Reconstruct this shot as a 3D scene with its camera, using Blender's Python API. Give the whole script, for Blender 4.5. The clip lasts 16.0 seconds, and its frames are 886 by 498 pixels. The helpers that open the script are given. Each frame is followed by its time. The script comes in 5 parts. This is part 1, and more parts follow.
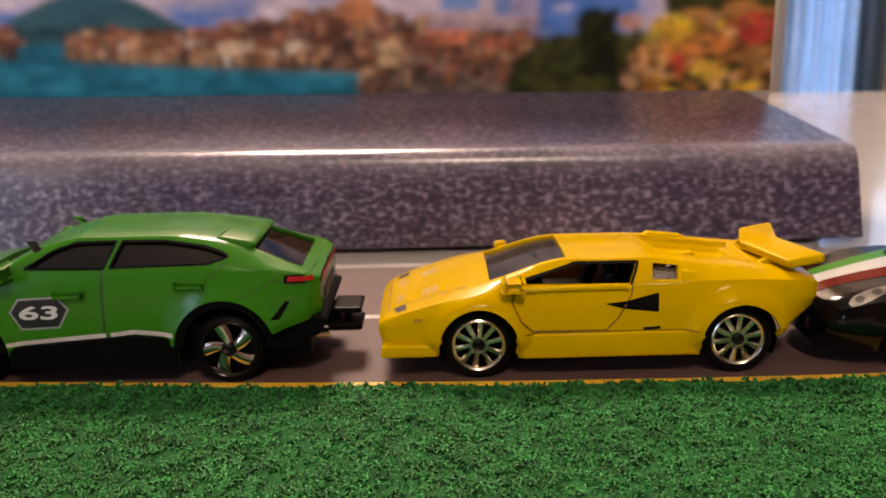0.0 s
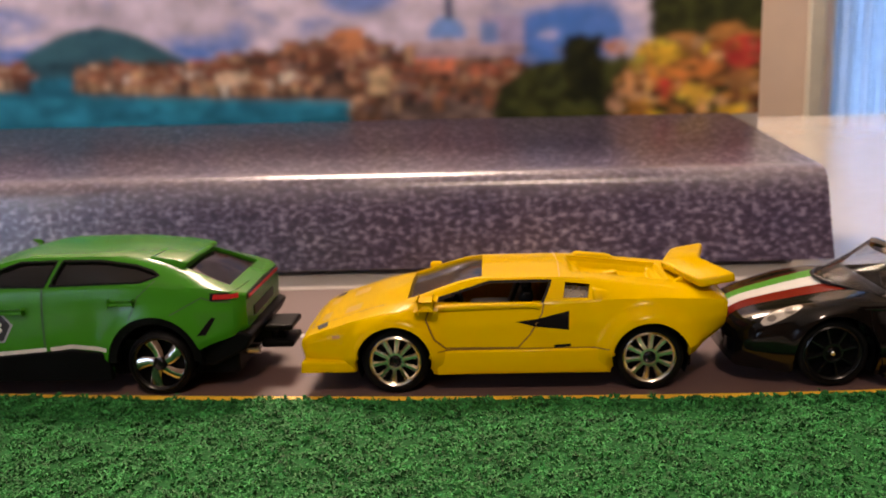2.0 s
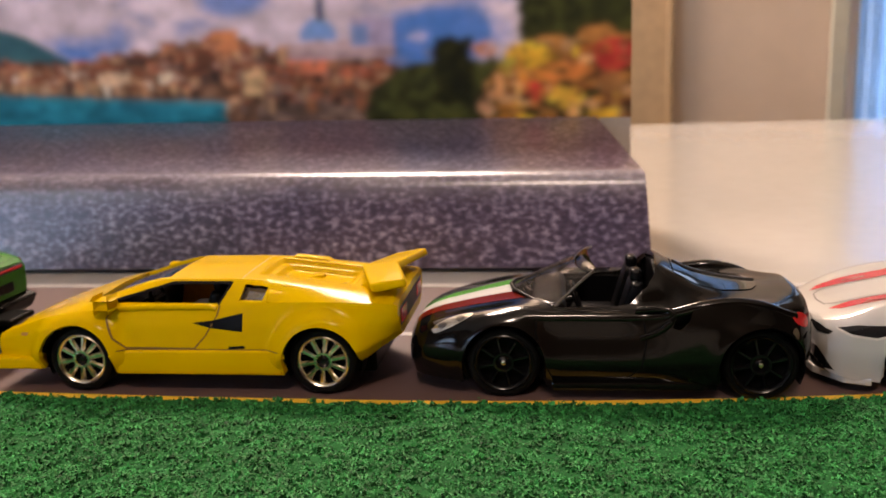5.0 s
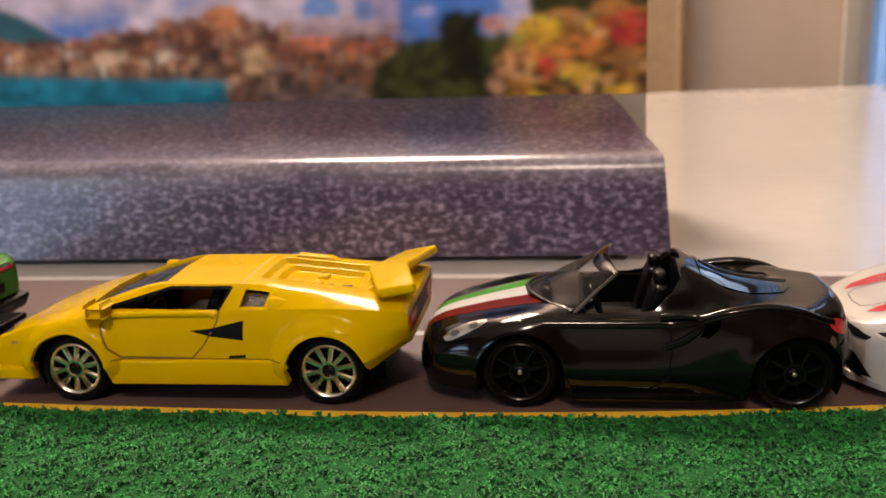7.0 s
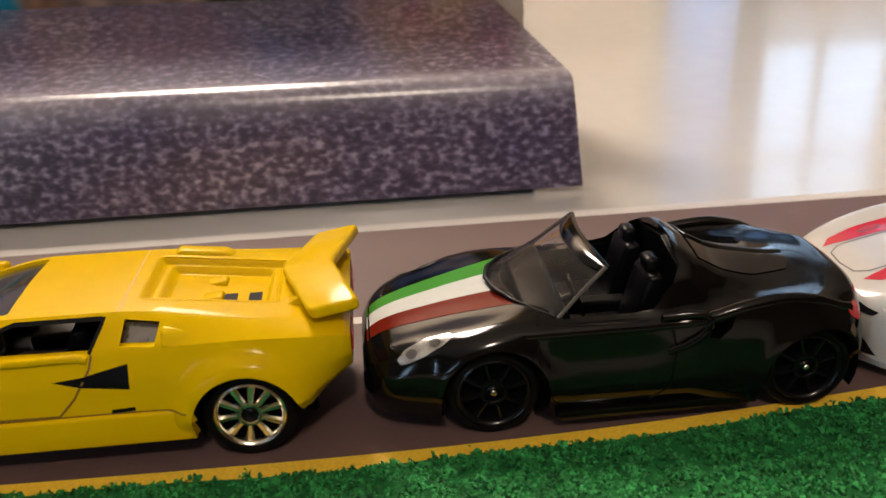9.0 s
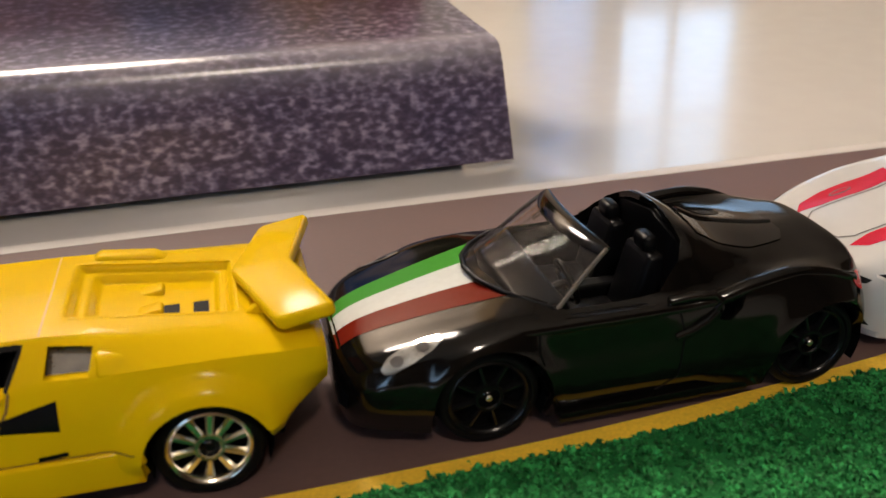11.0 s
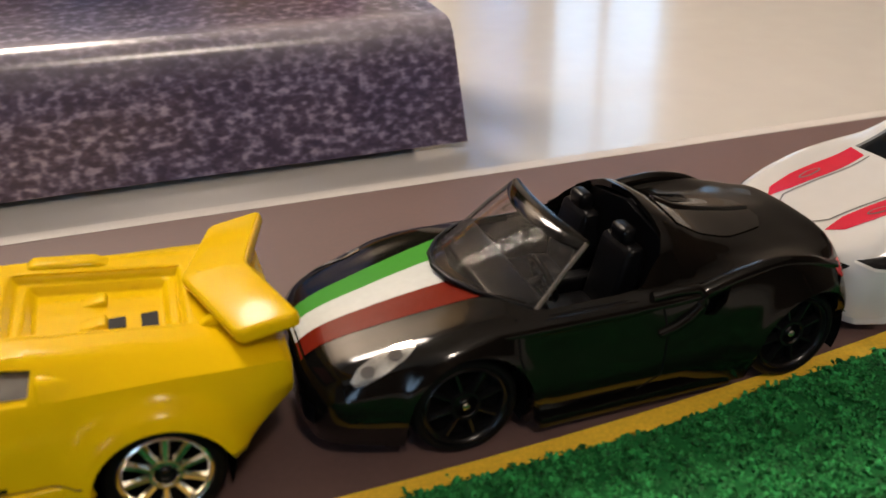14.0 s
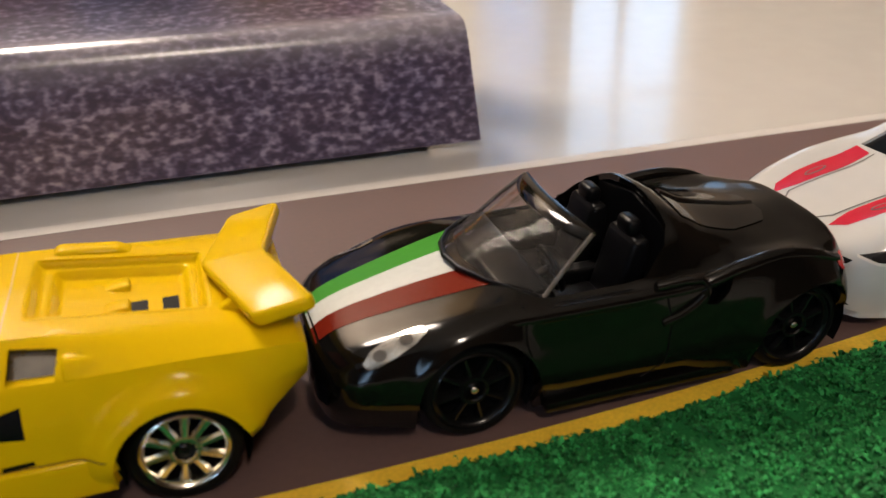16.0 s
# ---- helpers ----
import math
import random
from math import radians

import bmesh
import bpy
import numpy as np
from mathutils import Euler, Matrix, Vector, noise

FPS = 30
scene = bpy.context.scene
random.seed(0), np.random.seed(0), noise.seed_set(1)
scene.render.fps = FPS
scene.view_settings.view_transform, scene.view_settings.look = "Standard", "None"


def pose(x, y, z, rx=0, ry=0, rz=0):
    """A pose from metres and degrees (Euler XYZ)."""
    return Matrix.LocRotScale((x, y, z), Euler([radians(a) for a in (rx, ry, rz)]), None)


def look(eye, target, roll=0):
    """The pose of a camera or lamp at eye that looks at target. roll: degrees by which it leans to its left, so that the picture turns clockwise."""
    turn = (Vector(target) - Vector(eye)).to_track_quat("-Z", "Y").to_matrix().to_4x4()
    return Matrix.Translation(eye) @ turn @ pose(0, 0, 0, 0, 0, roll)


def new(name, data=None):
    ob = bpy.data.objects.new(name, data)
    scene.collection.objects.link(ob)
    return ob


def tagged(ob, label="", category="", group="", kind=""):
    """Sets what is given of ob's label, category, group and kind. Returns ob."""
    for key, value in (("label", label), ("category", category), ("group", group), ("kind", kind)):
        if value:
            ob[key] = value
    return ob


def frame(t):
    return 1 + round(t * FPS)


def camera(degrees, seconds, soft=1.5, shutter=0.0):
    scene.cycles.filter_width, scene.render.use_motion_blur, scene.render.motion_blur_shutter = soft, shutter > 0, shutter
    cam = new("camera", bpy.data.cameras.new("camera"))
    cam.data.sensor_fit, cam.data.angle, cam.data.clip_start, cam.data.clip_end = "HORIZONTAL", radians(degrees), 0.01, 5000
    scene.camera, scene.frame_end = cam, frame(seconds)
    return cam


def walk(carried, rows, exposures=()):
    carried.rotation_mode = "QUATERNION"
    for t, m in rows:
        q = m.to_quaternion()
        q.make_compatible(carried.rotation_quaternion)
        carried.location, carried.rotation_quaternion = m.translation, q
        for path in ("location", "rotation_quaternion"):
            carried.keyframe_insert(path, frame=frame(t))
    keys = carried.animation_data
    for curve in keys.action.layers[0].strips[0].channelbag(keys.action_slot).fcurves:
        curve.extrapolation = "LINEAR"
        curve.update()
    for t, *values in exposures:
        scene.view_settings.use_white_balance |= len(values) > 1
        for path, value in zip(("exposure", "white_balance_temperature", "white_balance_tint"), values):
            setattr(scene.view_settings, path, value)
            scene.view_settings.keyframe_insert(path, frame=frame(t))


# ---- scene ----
cam = camera(53.0, 16.0)
cam.data.dof.use_dof = True
cam.data.dof.focus_distance = 0.127
cam.data.dof.aperture_fstop = 36.0
# seconds, eye in metres, yaw to the left, pitch up, roll (all degrees)
PATH = [
    (0.0, 0.01837, 0.00473, 0.05914, -0.424, -13.963, -1.203),
    (0.5, 0.02034, 0.00263, 0.05882, 0.481, -12.765, -1.604),
    (1.0, 0.02401, 0.00156, 0.05909, 1.220, -12.089, -1.971),
    (1.5, 0.03109, 0.00059, 0.05854, 2.172, -11.946, -2.154),
    (2.0, 0.04384, -0.00054, 0.05856, 3.615, -12.141, -2.172),
    (2.5, 0.06196, 0.00023, 0.05840, 5.059, -12.130, -2.149),
    (3.0, 0.07843, 0.00182, 0.05797, 5.655, -11.900, -2.166),
    (3.5, 0.09026, 0.00375, 0.05696, 5.472, -11.494, -2.229),
    (4.0, 0.09889, 0.00434, 0.05650, 5.615, -11.528, -2.200),
    (4.5, 0.10420, 0.00438, 0.05653, 6.681, -11.757, -2.074),
    (5.0, 0.11041, 0.00597, 0.05638, 7.643, -11.906, -1.960),
    (7.5, 0.10674, 0.02391, 0.06244, 8.281, -16.060, -2.724),
    (8.0, 0.09889, 0.03468, 0.06479, 4.206, -18.727, -2.605),
    (8.5, 0.09111, 0.04444, 0.06742, -0.333, -21.155, -2.655),
    (9.0, 0.08755, 0.05096, 0.06895, -4.424, -23.142, -2.391),
    (9.5, 0.08550, 0.05350, 0.06822, -7.727, -24.342, -2.043),
    (10.0, 0.08115, 0.05798, 0.06715, -9.989, -23.944, -1.939),
    (12.5, 0.07440, 0.07487, 0.06317, -17.830, -26.950, -1.237),
    (13.0, 0.07483, 0.07542, 0.06358, -18.234, -26.938, -1.297),
    (13.5, 0.07440, 0.07612, 0.06396, -18.459, -26.816, -1.204),
    (14.0, 0.07434, 0.07556, 0.06455, -18.418, -26.798, -1.078),
    (14.5, 0.07357, 0.07213, 0.06202, -18.053, -26.623, -0.676),
    (15.0, 0.07304, 0.07099, 0.06323, -17.738, -26.630, -0.583),
    (15.5, 0.07338, 0.07135, 0.06433, -17.523, -26.532, -0.751),
    (16.0, 0.07370, 0.07187, 0.06446, -17.303, -26.474, -1.141),
]


def eye_pose(x, y, z, yaw, pitch, roll):
    a, b = radians(yaw), radians(pitch)
    ahead = Vector((-math.sin(a) * math.cos(b), math.cos(a) * math.cos(b), math.sin(b)))
    return look((x, y, z), Vector((x, y, z)) + ahead, roll)


walk(cam, [(t, eye_pose(*row)) for t, *row in PATH],
     exposures=[(0.0, 0.16, 7300, 26), (0.8, 0.24, 7300, 26), (2.5, 0.28, 7150, 24), (5.0, 0.36, 6900, 21), (7.5, 0.30, 6900, 20), (8.5, 0.22, 6700, 14), (9.0, 0.18, 6500, 12), (10.0, 0.16, 6350, 11), (16.0, 0.16, 6350, 11)])

# ---- world and lights ----
world = bpy.data.worlds.new("world")
scene.world = world
world.use_nodes = True
sky = world.node_tree.nodes.new("ShaderNodeTexSky")
sky.sky_type, sky.sun_disc = "NISHITA", False
sky.sun_elevation, sky.sun_rotation = radians(35), radians(40)
world.node_tree.nodes["Background"].inputs[1].default_value = 0.12
world.node_tree.links.new(sky.outputs[0], world.node_tree.nodes["Background"].inputs[0])


def bulb(name, place, radius, watts, colour, shaded=False):
    """A round frosted lamp, bare or under an opaque shade that lets its light down only."""
    data = bpy.data.lights.new(name, "SPOT" if shaded else "POINT")
    if shaded:
        data.spot_size, data.spot_blend = radians(150), 0.3
    data.shadow_soft_size, data.energy, data.color = radius, watts, colour
    ob = new(name, data)
    ob.location = place
    return ob


WARM = (1.0, 0.84, 0.68)
bulb("pendant_lamp_light", (-0.14, 0.98, 1.00), 0.15, 62.0, WARM, True)
bulb("ceiling_lamp_light", (0.12, -0.70, 1.00), 0.06, 20.0, WARM)

# ---- materials ----
MATS = {}


def nodes_of(name):
    m = bpy.data.materials.new(name)
    m.use_nodes = True
    t = m.node_tree
    return m, t.nodes, t.links, t.nodes["Principled BSDF"]


def ramp(nodes, stops):
    r = nodes.new("ShaderNodeValToRGB")
    e = r.color_ramp.elements
    while len(e) < len(stops):
        e.new(0.5)
    for el, (p, c) in zip(e, stops):
        el.position, el.color = p, (*c, 1)
    return r


def plain(name, colour, rough=0.4, metal=0.0, coat=0.0, vary=0.08, scale=300.0, bump=0.0, spec=0.5, fine=4.0):
    """A surface with two scales of variation in colour and gloss; scale counts in 1/m."""
    if name in MATS:
        return MATS[name]
    m, n, l, b = nodes_of(name)
    co = n.new("ShaderNodeTexCoord")
    big, small = n.new("ShaderNodeTexNoise"), n.new("ShaderNodeTexNoise")
    big.inputs["Scale"].default_value, small.inputs["Scale"].default_value = scale * 0.25, scale * fine
    for t in (big, small):
        t.inputs["Detail"].default_value = 4
        l.new(co.outputs["Object"], t.inputs["Vector"])
    mix = n.new("ShaderNodeMath")
    mix.operation = "MULTIPLY_ADD"
    mix.inputs[1].default_value = 0.5
    l.new(small.outputs["Fac"], mix.inputs[0])
    half = n.new("ShaderNodeMath")
    half.operation = "MULTIPLY"
    half.inputs[1].default_value = 0.5
    l.new(big.outputs["Fac"], half.inputs[0])
    l.new(half.outputs[0], mix.inputs[2])
    lo = tuple(max(0, c * (1 - vary * 2)) for c in colour)
    hi = tuple(min(1, c * (1 + vary * 2)) for c in colour)
    r = ramp(n, [(0.3, lo), (0.7, hi)])
    l.new(mix.outputs[0], r.inputs[0])
    l.new(r.outputs[0], b.inputs["Base Color"])
    rr = n.new("ShaderNodeMapRange")
    rr.inputs["To Min"].default_value, rr.inputs["To Max"].default_value = max(0.02, rough * 0.75), min(1, rough * 1.25)
    l.new(mix.outputs[0], rr.inputs["Value"])
    l.new(rr.outputs[0], b.inputs["Roughness"])
    b.inputs["Metallic"].default_value = metal
    b.inputs["Coat Weight"].default_value = coat
    b.inputs["Coat Roughness"].default_value = 0.06
    b.inputs["Specular IOR Level"].default_value = spec
    if bump:
        bu = n.new("ShaderNodeBump")
        bu.inputs["Strength"].default_value = bump
        bu.inputs["Distance"].default_value = 0.0005
        l.new(small.outputs["Fac"], bu.inputs["Height"])
        l.new(bu.outputs[0], b.inputs["Normal"])
    MATS[name] = m
    return m


def clear_pane(name, tint, gloss=0.06, haze=0.0, ior=1.5, fog=(0.55, 0.50, 0.45)):
    """Thin clear plastic: tinted see-through with a mirror gloss that grows towards grazing."""
    if name in MATS:
        return MATS[name]
    m, n, l, b = nodes_of(name)
    out = n["Material Output"]
    n.remove(b)
    tr, gl, fr, mx = n.new("ShaderNodeBsdfTransparent"), n.new("ShaderNodeBsdfGlossy"), n.new("ShaderNodeFresnel"), n.new("ShaderNodeMixShader")
    tr.inputs[0].default_value = (*tint, 1)
    gl.inputs["Roughness"].default_value = gloss
    fr.inputs[0].default_value = ior
    l.new(fr.outputs[0], mx.inputs[0])
    l.new(tr.outputs[0], mx.inputs[1])
    l.new(gl.outputs[0], mx.inputs[2])
    if haze:
        df, hz = n.new("ShaderNodeBsdfDiffuse"), n.new("ShaderNodeMixShader")
        df.inputs[0].default_value = (*fog, 1)
        hz.inputs[0].default_value = haze
        l.new(tr.outputs[0], hz.inputs[1])
        l.new(df.outputs[0], hz.inputs[2])
        l.new(hz.outputs[0], mx.inputs[1])
    l.new(mx.outputs[0], out.inputs[0])
    MATS[name] = m
    return m


def glow(name, colour, strength):
    m, n, l, b = nodes_of(name)
    b.inputs["Base Color"].default_value = (*colour, 1)
    b.inputs["Emission Color"].default_value = (*colour, 1)
    b.inputs["Emission Strength"].default_value = strength
    return m


def speckled_print():
    """Printed asphalt: dark mauve grey with paler flecks, under a glossy varnish."""
    m, n, l, b = nodes_of("asphalt_print_card")
    co = n.new("ShaderNodeTexCoord")
    mp = n.new("ShaderNodeMapping")
    mp.inputs["Scale"].default_value = (0.8, 1.0, 1.25)
    l.new(co.outputs["Object"], mp.inputs[0])
    a, c = n.new("ShaderNodeTexNoise"), n.new("ShaderNodeTexNoise")
    a.inputs["Scale"].default_value, a.inputs["Detail"].default_value = 640, 1.2
    c.inputs["Scale"].default_value, c.inputs["Detail"].default_value = 40, 4
    v = n.new("ShaderNodeTexVoronoi")
    v.inputs["Scale"].default_value = 330
    for t in (a, c, v):
        l.new(mp.outputs[0], t.inputs["Vector"])
    r1 = ramp(n, [(0.36, (0.062, 0.048, 0.082)), (0.50, (0.115, 0.097, 0.150)), (0.60, (0.22, 0.195, 0.265)), (0.72, (0.38, 0.35, 0.43))])
    l.new(a.outputs["Fac"], r1.inputs[0])
    r2 = ramp(n, [(0.12, (1, 1, 1)), (0.40, (0.45, 0.42, 0.5))])
    l.new(v.outputs["Distance"], r2.inputs[0])
    r3 = ramp(n, [(0.3, (0.78, 0.76, 0.88)), (0.7, (1.2, 1.12, 1.08))])
    l.new(c.outputs["Fac"], r3.inputs[0])
    x1, x2 = n.new("ShaderNodeMix"), n.new("ShaderNodeMix")
    for x in (x1, x2):
        x.data_type, x.blend_type = "RGBA", "MULTIPLY"
        x.inputs[0].default_value = 1.0
    x1.inputs[0].default_value = 0.35
    l.new(r1.outputs[0], x1.inputs[6])
    l.new(r2.outputs[0], x1.inputs[7])
    l.new(x1.outputs[2], x2.inputs[6])
    l.new(r3.outputs[0], x2.inputs[7])
    # the rounded upper edge is rubbed paler, its soft highlight painted into the same band
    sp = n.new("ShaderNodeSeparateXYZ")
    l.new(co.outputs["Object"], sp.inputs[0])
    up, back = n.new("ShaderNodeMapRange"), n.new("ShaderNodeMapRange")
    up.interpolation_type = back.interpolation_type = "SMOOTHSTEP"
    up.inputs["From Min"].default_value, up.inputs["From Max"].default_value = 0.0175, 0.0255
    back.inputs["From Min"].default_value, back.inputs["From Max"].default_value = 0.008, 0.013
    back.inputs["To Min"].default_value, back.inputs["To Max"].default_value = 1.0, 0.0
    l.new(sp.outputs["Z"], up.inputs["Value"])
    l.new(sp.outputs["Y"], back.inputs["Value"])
    rub_sheen = ramp(n, [(0.34, (0.20, 0.20, 0.20)), (0.66, (0.60, 0.60, 0.60))])
    l.new(c.outputs["Fac"], rub_sheen.inputs[0])
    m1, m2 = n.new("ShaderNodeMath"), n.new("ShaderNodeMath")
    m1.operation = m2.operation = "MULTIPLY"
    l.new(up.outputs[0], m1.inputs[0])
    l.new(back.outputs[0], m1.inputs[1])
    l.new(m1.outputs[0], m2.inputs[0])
    l.new(rub_sheen.outputs[0], m2.inputs[1])
    worn_sheen = n.new("ShaderNodeMix")
    worn_sheen.data_type = "RGBA"
    worn_sheen.inputs[7].default_value = (0.40, 0.36, 0.39, 1)
    l.new(m2.outputs[0], worn_sheen.inputs[0])
    l.new(x2.outputs[2], worn_sheen.inputs[6])
    l.new(worn_sheen.outputs[2], b.inputs["Base Color"])
    b.inputs["Roughness"].default_value = 0.30
    b.inputs["Coat Weight"].default_value = 0.45
    b.inputs["Coat IOR"].default_value = 1.55
    b.inputs["Coat Roughness"].default_value = 0.24
    bu = n.new("ShaderNodeBump")
    bu.inputs["Strength"].default_value, bu.inputs["Distance"].default_value = 0.22, 0.0008
    l.new(c.outputs["Fac"], bu.inputs["Height"])
    l.new(bu.outputs[0], b.inputs["Normal"])
    return m


def print_picture():
    m, n, l, b = nodes_of("picture_print")
    at = n.new("ShaderNodeAttribute")
    at.attribute_name = "ink"
    l.new(at.outputs["Color"], b.inputs["Base Color"])
    b.inputs["Roughness"].default_value = 0.6
    b.inputs["Specular IOR Level"].default_value = 0.2
    return m


WHITE_TOP = plain("white_lacquer_table", (0.54, 0.52, 0.485), rough=0.20, coat=0.4, vary=0.015, scale=30)
ROAD = plain("road_card", (0.116, 0.067, 0.060), rough=0.6, vary=0.07, scale=260, bump=0.06)
LINE_WHITE = plain("white_line_print", (0.52, 0.49, 0.46), rough=0.5, vary=0.05, scale=500)
LINE_YELLOW = plain("yellow_line_print", (0.86, 0.54, 0.04), rough=0.5, vary=0.10, scale=500)
ASPHALT = speckled_print()
PICTURE = print_picture()
CARD = plain("grey_card_edge", (0.42, 0.37, 0.33), rough=0.7, vary=0.06)
DADO = plain("beige_dado_board", (0.62, 0.485, 0.36), rough=0.6, vary=0.03, scale=8, bump=0.05)
WALL = plain("cream_wall_paint", (0.66, 0.57, 0.47), rough=0.6, vary=0.03, scale=8, bump=0.05)
WOOD_WALL = plain("brown_wood_panelling", (0.12, 0.075, 0.045), rough=0.5, vary=0.15, scale=14)
CEIL = plain("white_ceiling_paint", (0.74, 0.70, 0.64), rough=0.8, vary=0.04, scale=6)
FLOORM = plain("brown_wood_floor", (0.25, 0.15, 0.08), rough=0.4, vary=0.15, scale=12)
BLUE_CLOTH = plain("pale_blue_curtain", (0.36, 0.50, 0.66), rough=0.85, vary=0.08, scale=60)
SLATE_CLOTH = plain("slate_blue_curtain", (0.10, 0.14, 0.17), rough=0.85, vary=0.08, scale=60)
for cloth, share in ((BLUE_CLOTH, 0.55), (SLATE_CLOTH, 0.30)):
    nt = cloth.node_tree
    tl, mx = nt.nodes.new("ShaderNodeBsdfTranslucent"), nt.nodes.new("ShaderNodeMixShader")
    bs = nt.nodes["Principled BSDF"]
    nt.links.new(bs.inputs["Base Color"].links[0].from_socket, tl.inputs[0])
    mx.inputs[0].default_value = share
    nt.links.new(bs.outputs[0], mx.inputs[1])
    nt.links.new(tl.outputs[0], mx.inputs[2])
    nt.links.new(mx.outputs[0], nt.nodes["Material Output"].inputs[0])
FRAME_W = plain("white_window_paint", (0.78, 0.78, 0.76), rough=0.4, vary=0.03)
SKYGLOW = glow("daylight_outside", (0.55, 0.76, 1.0), 6.0)
PALE_SKY = glow("hazy_daylight_outside", (0.58, 0.77, 1.0), 1.6)
GLASS = clear_pane("window_glass", (0.95, 0.97, 0.98), 0.01)
MM = 0.001


# ---- building helpers: shapes in millimetres ----
def link_mesh(name, bm, mat, parent=None, label="", smooth=None):
    """One mesh object from a bmesh in millimetres, under a thing or part."""
    bmesh.ops.scale(bm, vec=(MM, MM, MM), verts=bm.verts)
    me = bpy.data.meshes.new(name)
    bm.normal_update()
    bm.to_mesh(me)
    bm.free()
    me.materials.append(mat)
    if smooth is not None:
        soften(me, smooth)
    ob = new(name, me)
    if parent is not None:
        ob.parent = parent
    if label:
        tagged(ob, label)
    return ob


def soften(me, degrees):
    """Smooth shading that keeps edges sharper than the angle crisp."""
    me.polygons.foreach_set("use_smooth", [True] * len(me.polygons))
    bm = bmesh.new()
    bm.from_mesh(me)
    lim = radians(degrees)
    for e in bm.edges:
        e.smooth = len(e.link_faces) == 2 and e.calc_face_angle(0) < lim
    bm.to_mesh(me)
    bm.free()


part = link_mesh


def empty(name, x, y, z=0.0, turn=0.0, label="", category="", group=""):
    ob = new(name)
    ob.empty_display_size = 0.01
    ob.matrix_world = pose(x * MM, y * MM, z * MM, 0, 0, turn)
    return tagged(ob, label, category, group)


def box_bm(x0, x1, y0, y1, z0, z1, bevel=0.0, seg=2):
    bm = bmesh.new()
    bmesh.ops.create_cube(bm, size=1)
    for v in bm.verts:
        v.co = Vector(((x0 + x1) / 2 + v.co.x * (x1 - x0), (y0 + y1) / 2 + v.co.y * (y1 - y0), (z0 + z1) / 2 + v.co.z * (z1 - z0)))
    if bevel:
        bmesh.ops.bevel(bm, geom=bm.edges[:], offset=bevel, segments=seg, affect="EDGES", profile=0.5)
    return bm


def prism_bm(pts, axis, lo, hi, bevel=0.0, seg=2):
    """A polygon pulled along an axis: (x, z) pairs for y, (x, y) for z, (y, z) for x."""
    place = {"y": lambda a, b, c: (a, c, b), "z": lambda a, b, c: (a, b, c), "x": lambda a, b, c: (c, a, b)}[axis]
    bm = bmesh.new()
    low = [bm.verts.new(place(a, b, lo)) for a, b in pts]
    high = [bm.verts.new(place(a, b, hi)) for a, b in pts]
    bm.faces.new(low)
    bm.faces.new(high)
    k = len(pts)
    for i in range(k):
        bm.faces.new((low[i], low[(i + 1) % k], high[(i + 1) % k], high[i]))
    bmesh.ops.recalc_face_normals(bm, faces=bm.faces[:])
    if bevel:
        bmesh.ops.bevel(bm, geom=bm.edges[:], offset=bevel, segments=seg, affect="EDGES", profile=0.5)
    return bm


def wall_with_holes(name, at, thick, u0, u1, z0, z1, holes, mat):
    """A wall slab across y (mm) with rectangular openings (u0, u1, z0, z1), in order along x."""
    pieces, edge = [], u0
    for h0, h1, g0, g1 in holes:
        pieces += [(edge, h0, z0, z1), (h0, h1, z0, g0), (h0, h1, g1, z1)]
        edge = h1
    pieces.append((edge, u1, z0, z1))
    bm = bmesh.new()
    for a, b, c, d in pieces:
        piece = box_bm(a, b, at, at + thick, c, d)
        me = bpy.data.meshes.new("piece")
        piece.to_mesh(me)
        piece.free()
        bm.from_mesh(me)
        bpy.data.meshes.remove(me)
    return tagged(link_mesh(name, bm, mat), "painted wall with window openings", "wall", kind="structure")


# ---- the room round the table ----
ROOM = (-2200.0, 2300.0, -1700.0, 1200.0, -740.0, 1700.0)
X0, X1, Y0, Y1, Z0, Z1 = ROOM
W1 = (598.0, 822.0, 160.0, 900.0)
W3 = (482.0, 582.0, -160.0, 900.0)
W2 = (-2050.0, -1180.0, 150.0, 1250.0)
tagged(link_mesh("floor", box_bm(X0, X1, Y0, Y1, Z0 - 40, Z0), FLOORM), "brown wooden room floor", "floor", kind="structure")
tagged(link_mesh("ceiling", box_bm(X0, X1, Y0, Y1, Z1, Z1 + 40), CEIL), "plain white ceiling", "ceiling", kind="structure")
wall_with_holes("wall_north", Y1, 60, X0, X1, Z0, Z1, [W3, W1], WALL)
wall_with_holes("wall_south", Y0 - 60, 60, X0, X1, Z0, Z1, [W2], WOOD_WALL)
tagged(link_mesh("wall_west", box_bm(X0 - 60, X0, Y0, Y1, Z0, Z1), WOOD_WALL), "plain brown panelled wall", "wall", kind="structure")
tagged(link_mesh("wall_east", box_bm(X1, X1 + 60, Y0, Y1, Z0, Z1), WOOD_WALL), "plain brown panelled wall", "wall", kind="structure")


def dado(x0, x1):
    """Beige boarding on the lower wall, with a rounded rail along its top."""
    board = tagged(link_mesh("dado_board", box_bm(x0, x1, Y1 - 14, Y1 - 2, Z0, 150.0, 2.0), DADO), "beige painted boarding on the lower wall", "wall board", kind="structure")
    part("dado_rail", box_bm(x0, x1, Y1 - 22, Y1 - 2, 150.5, 160.0, 3.0, 3), DADO, board)


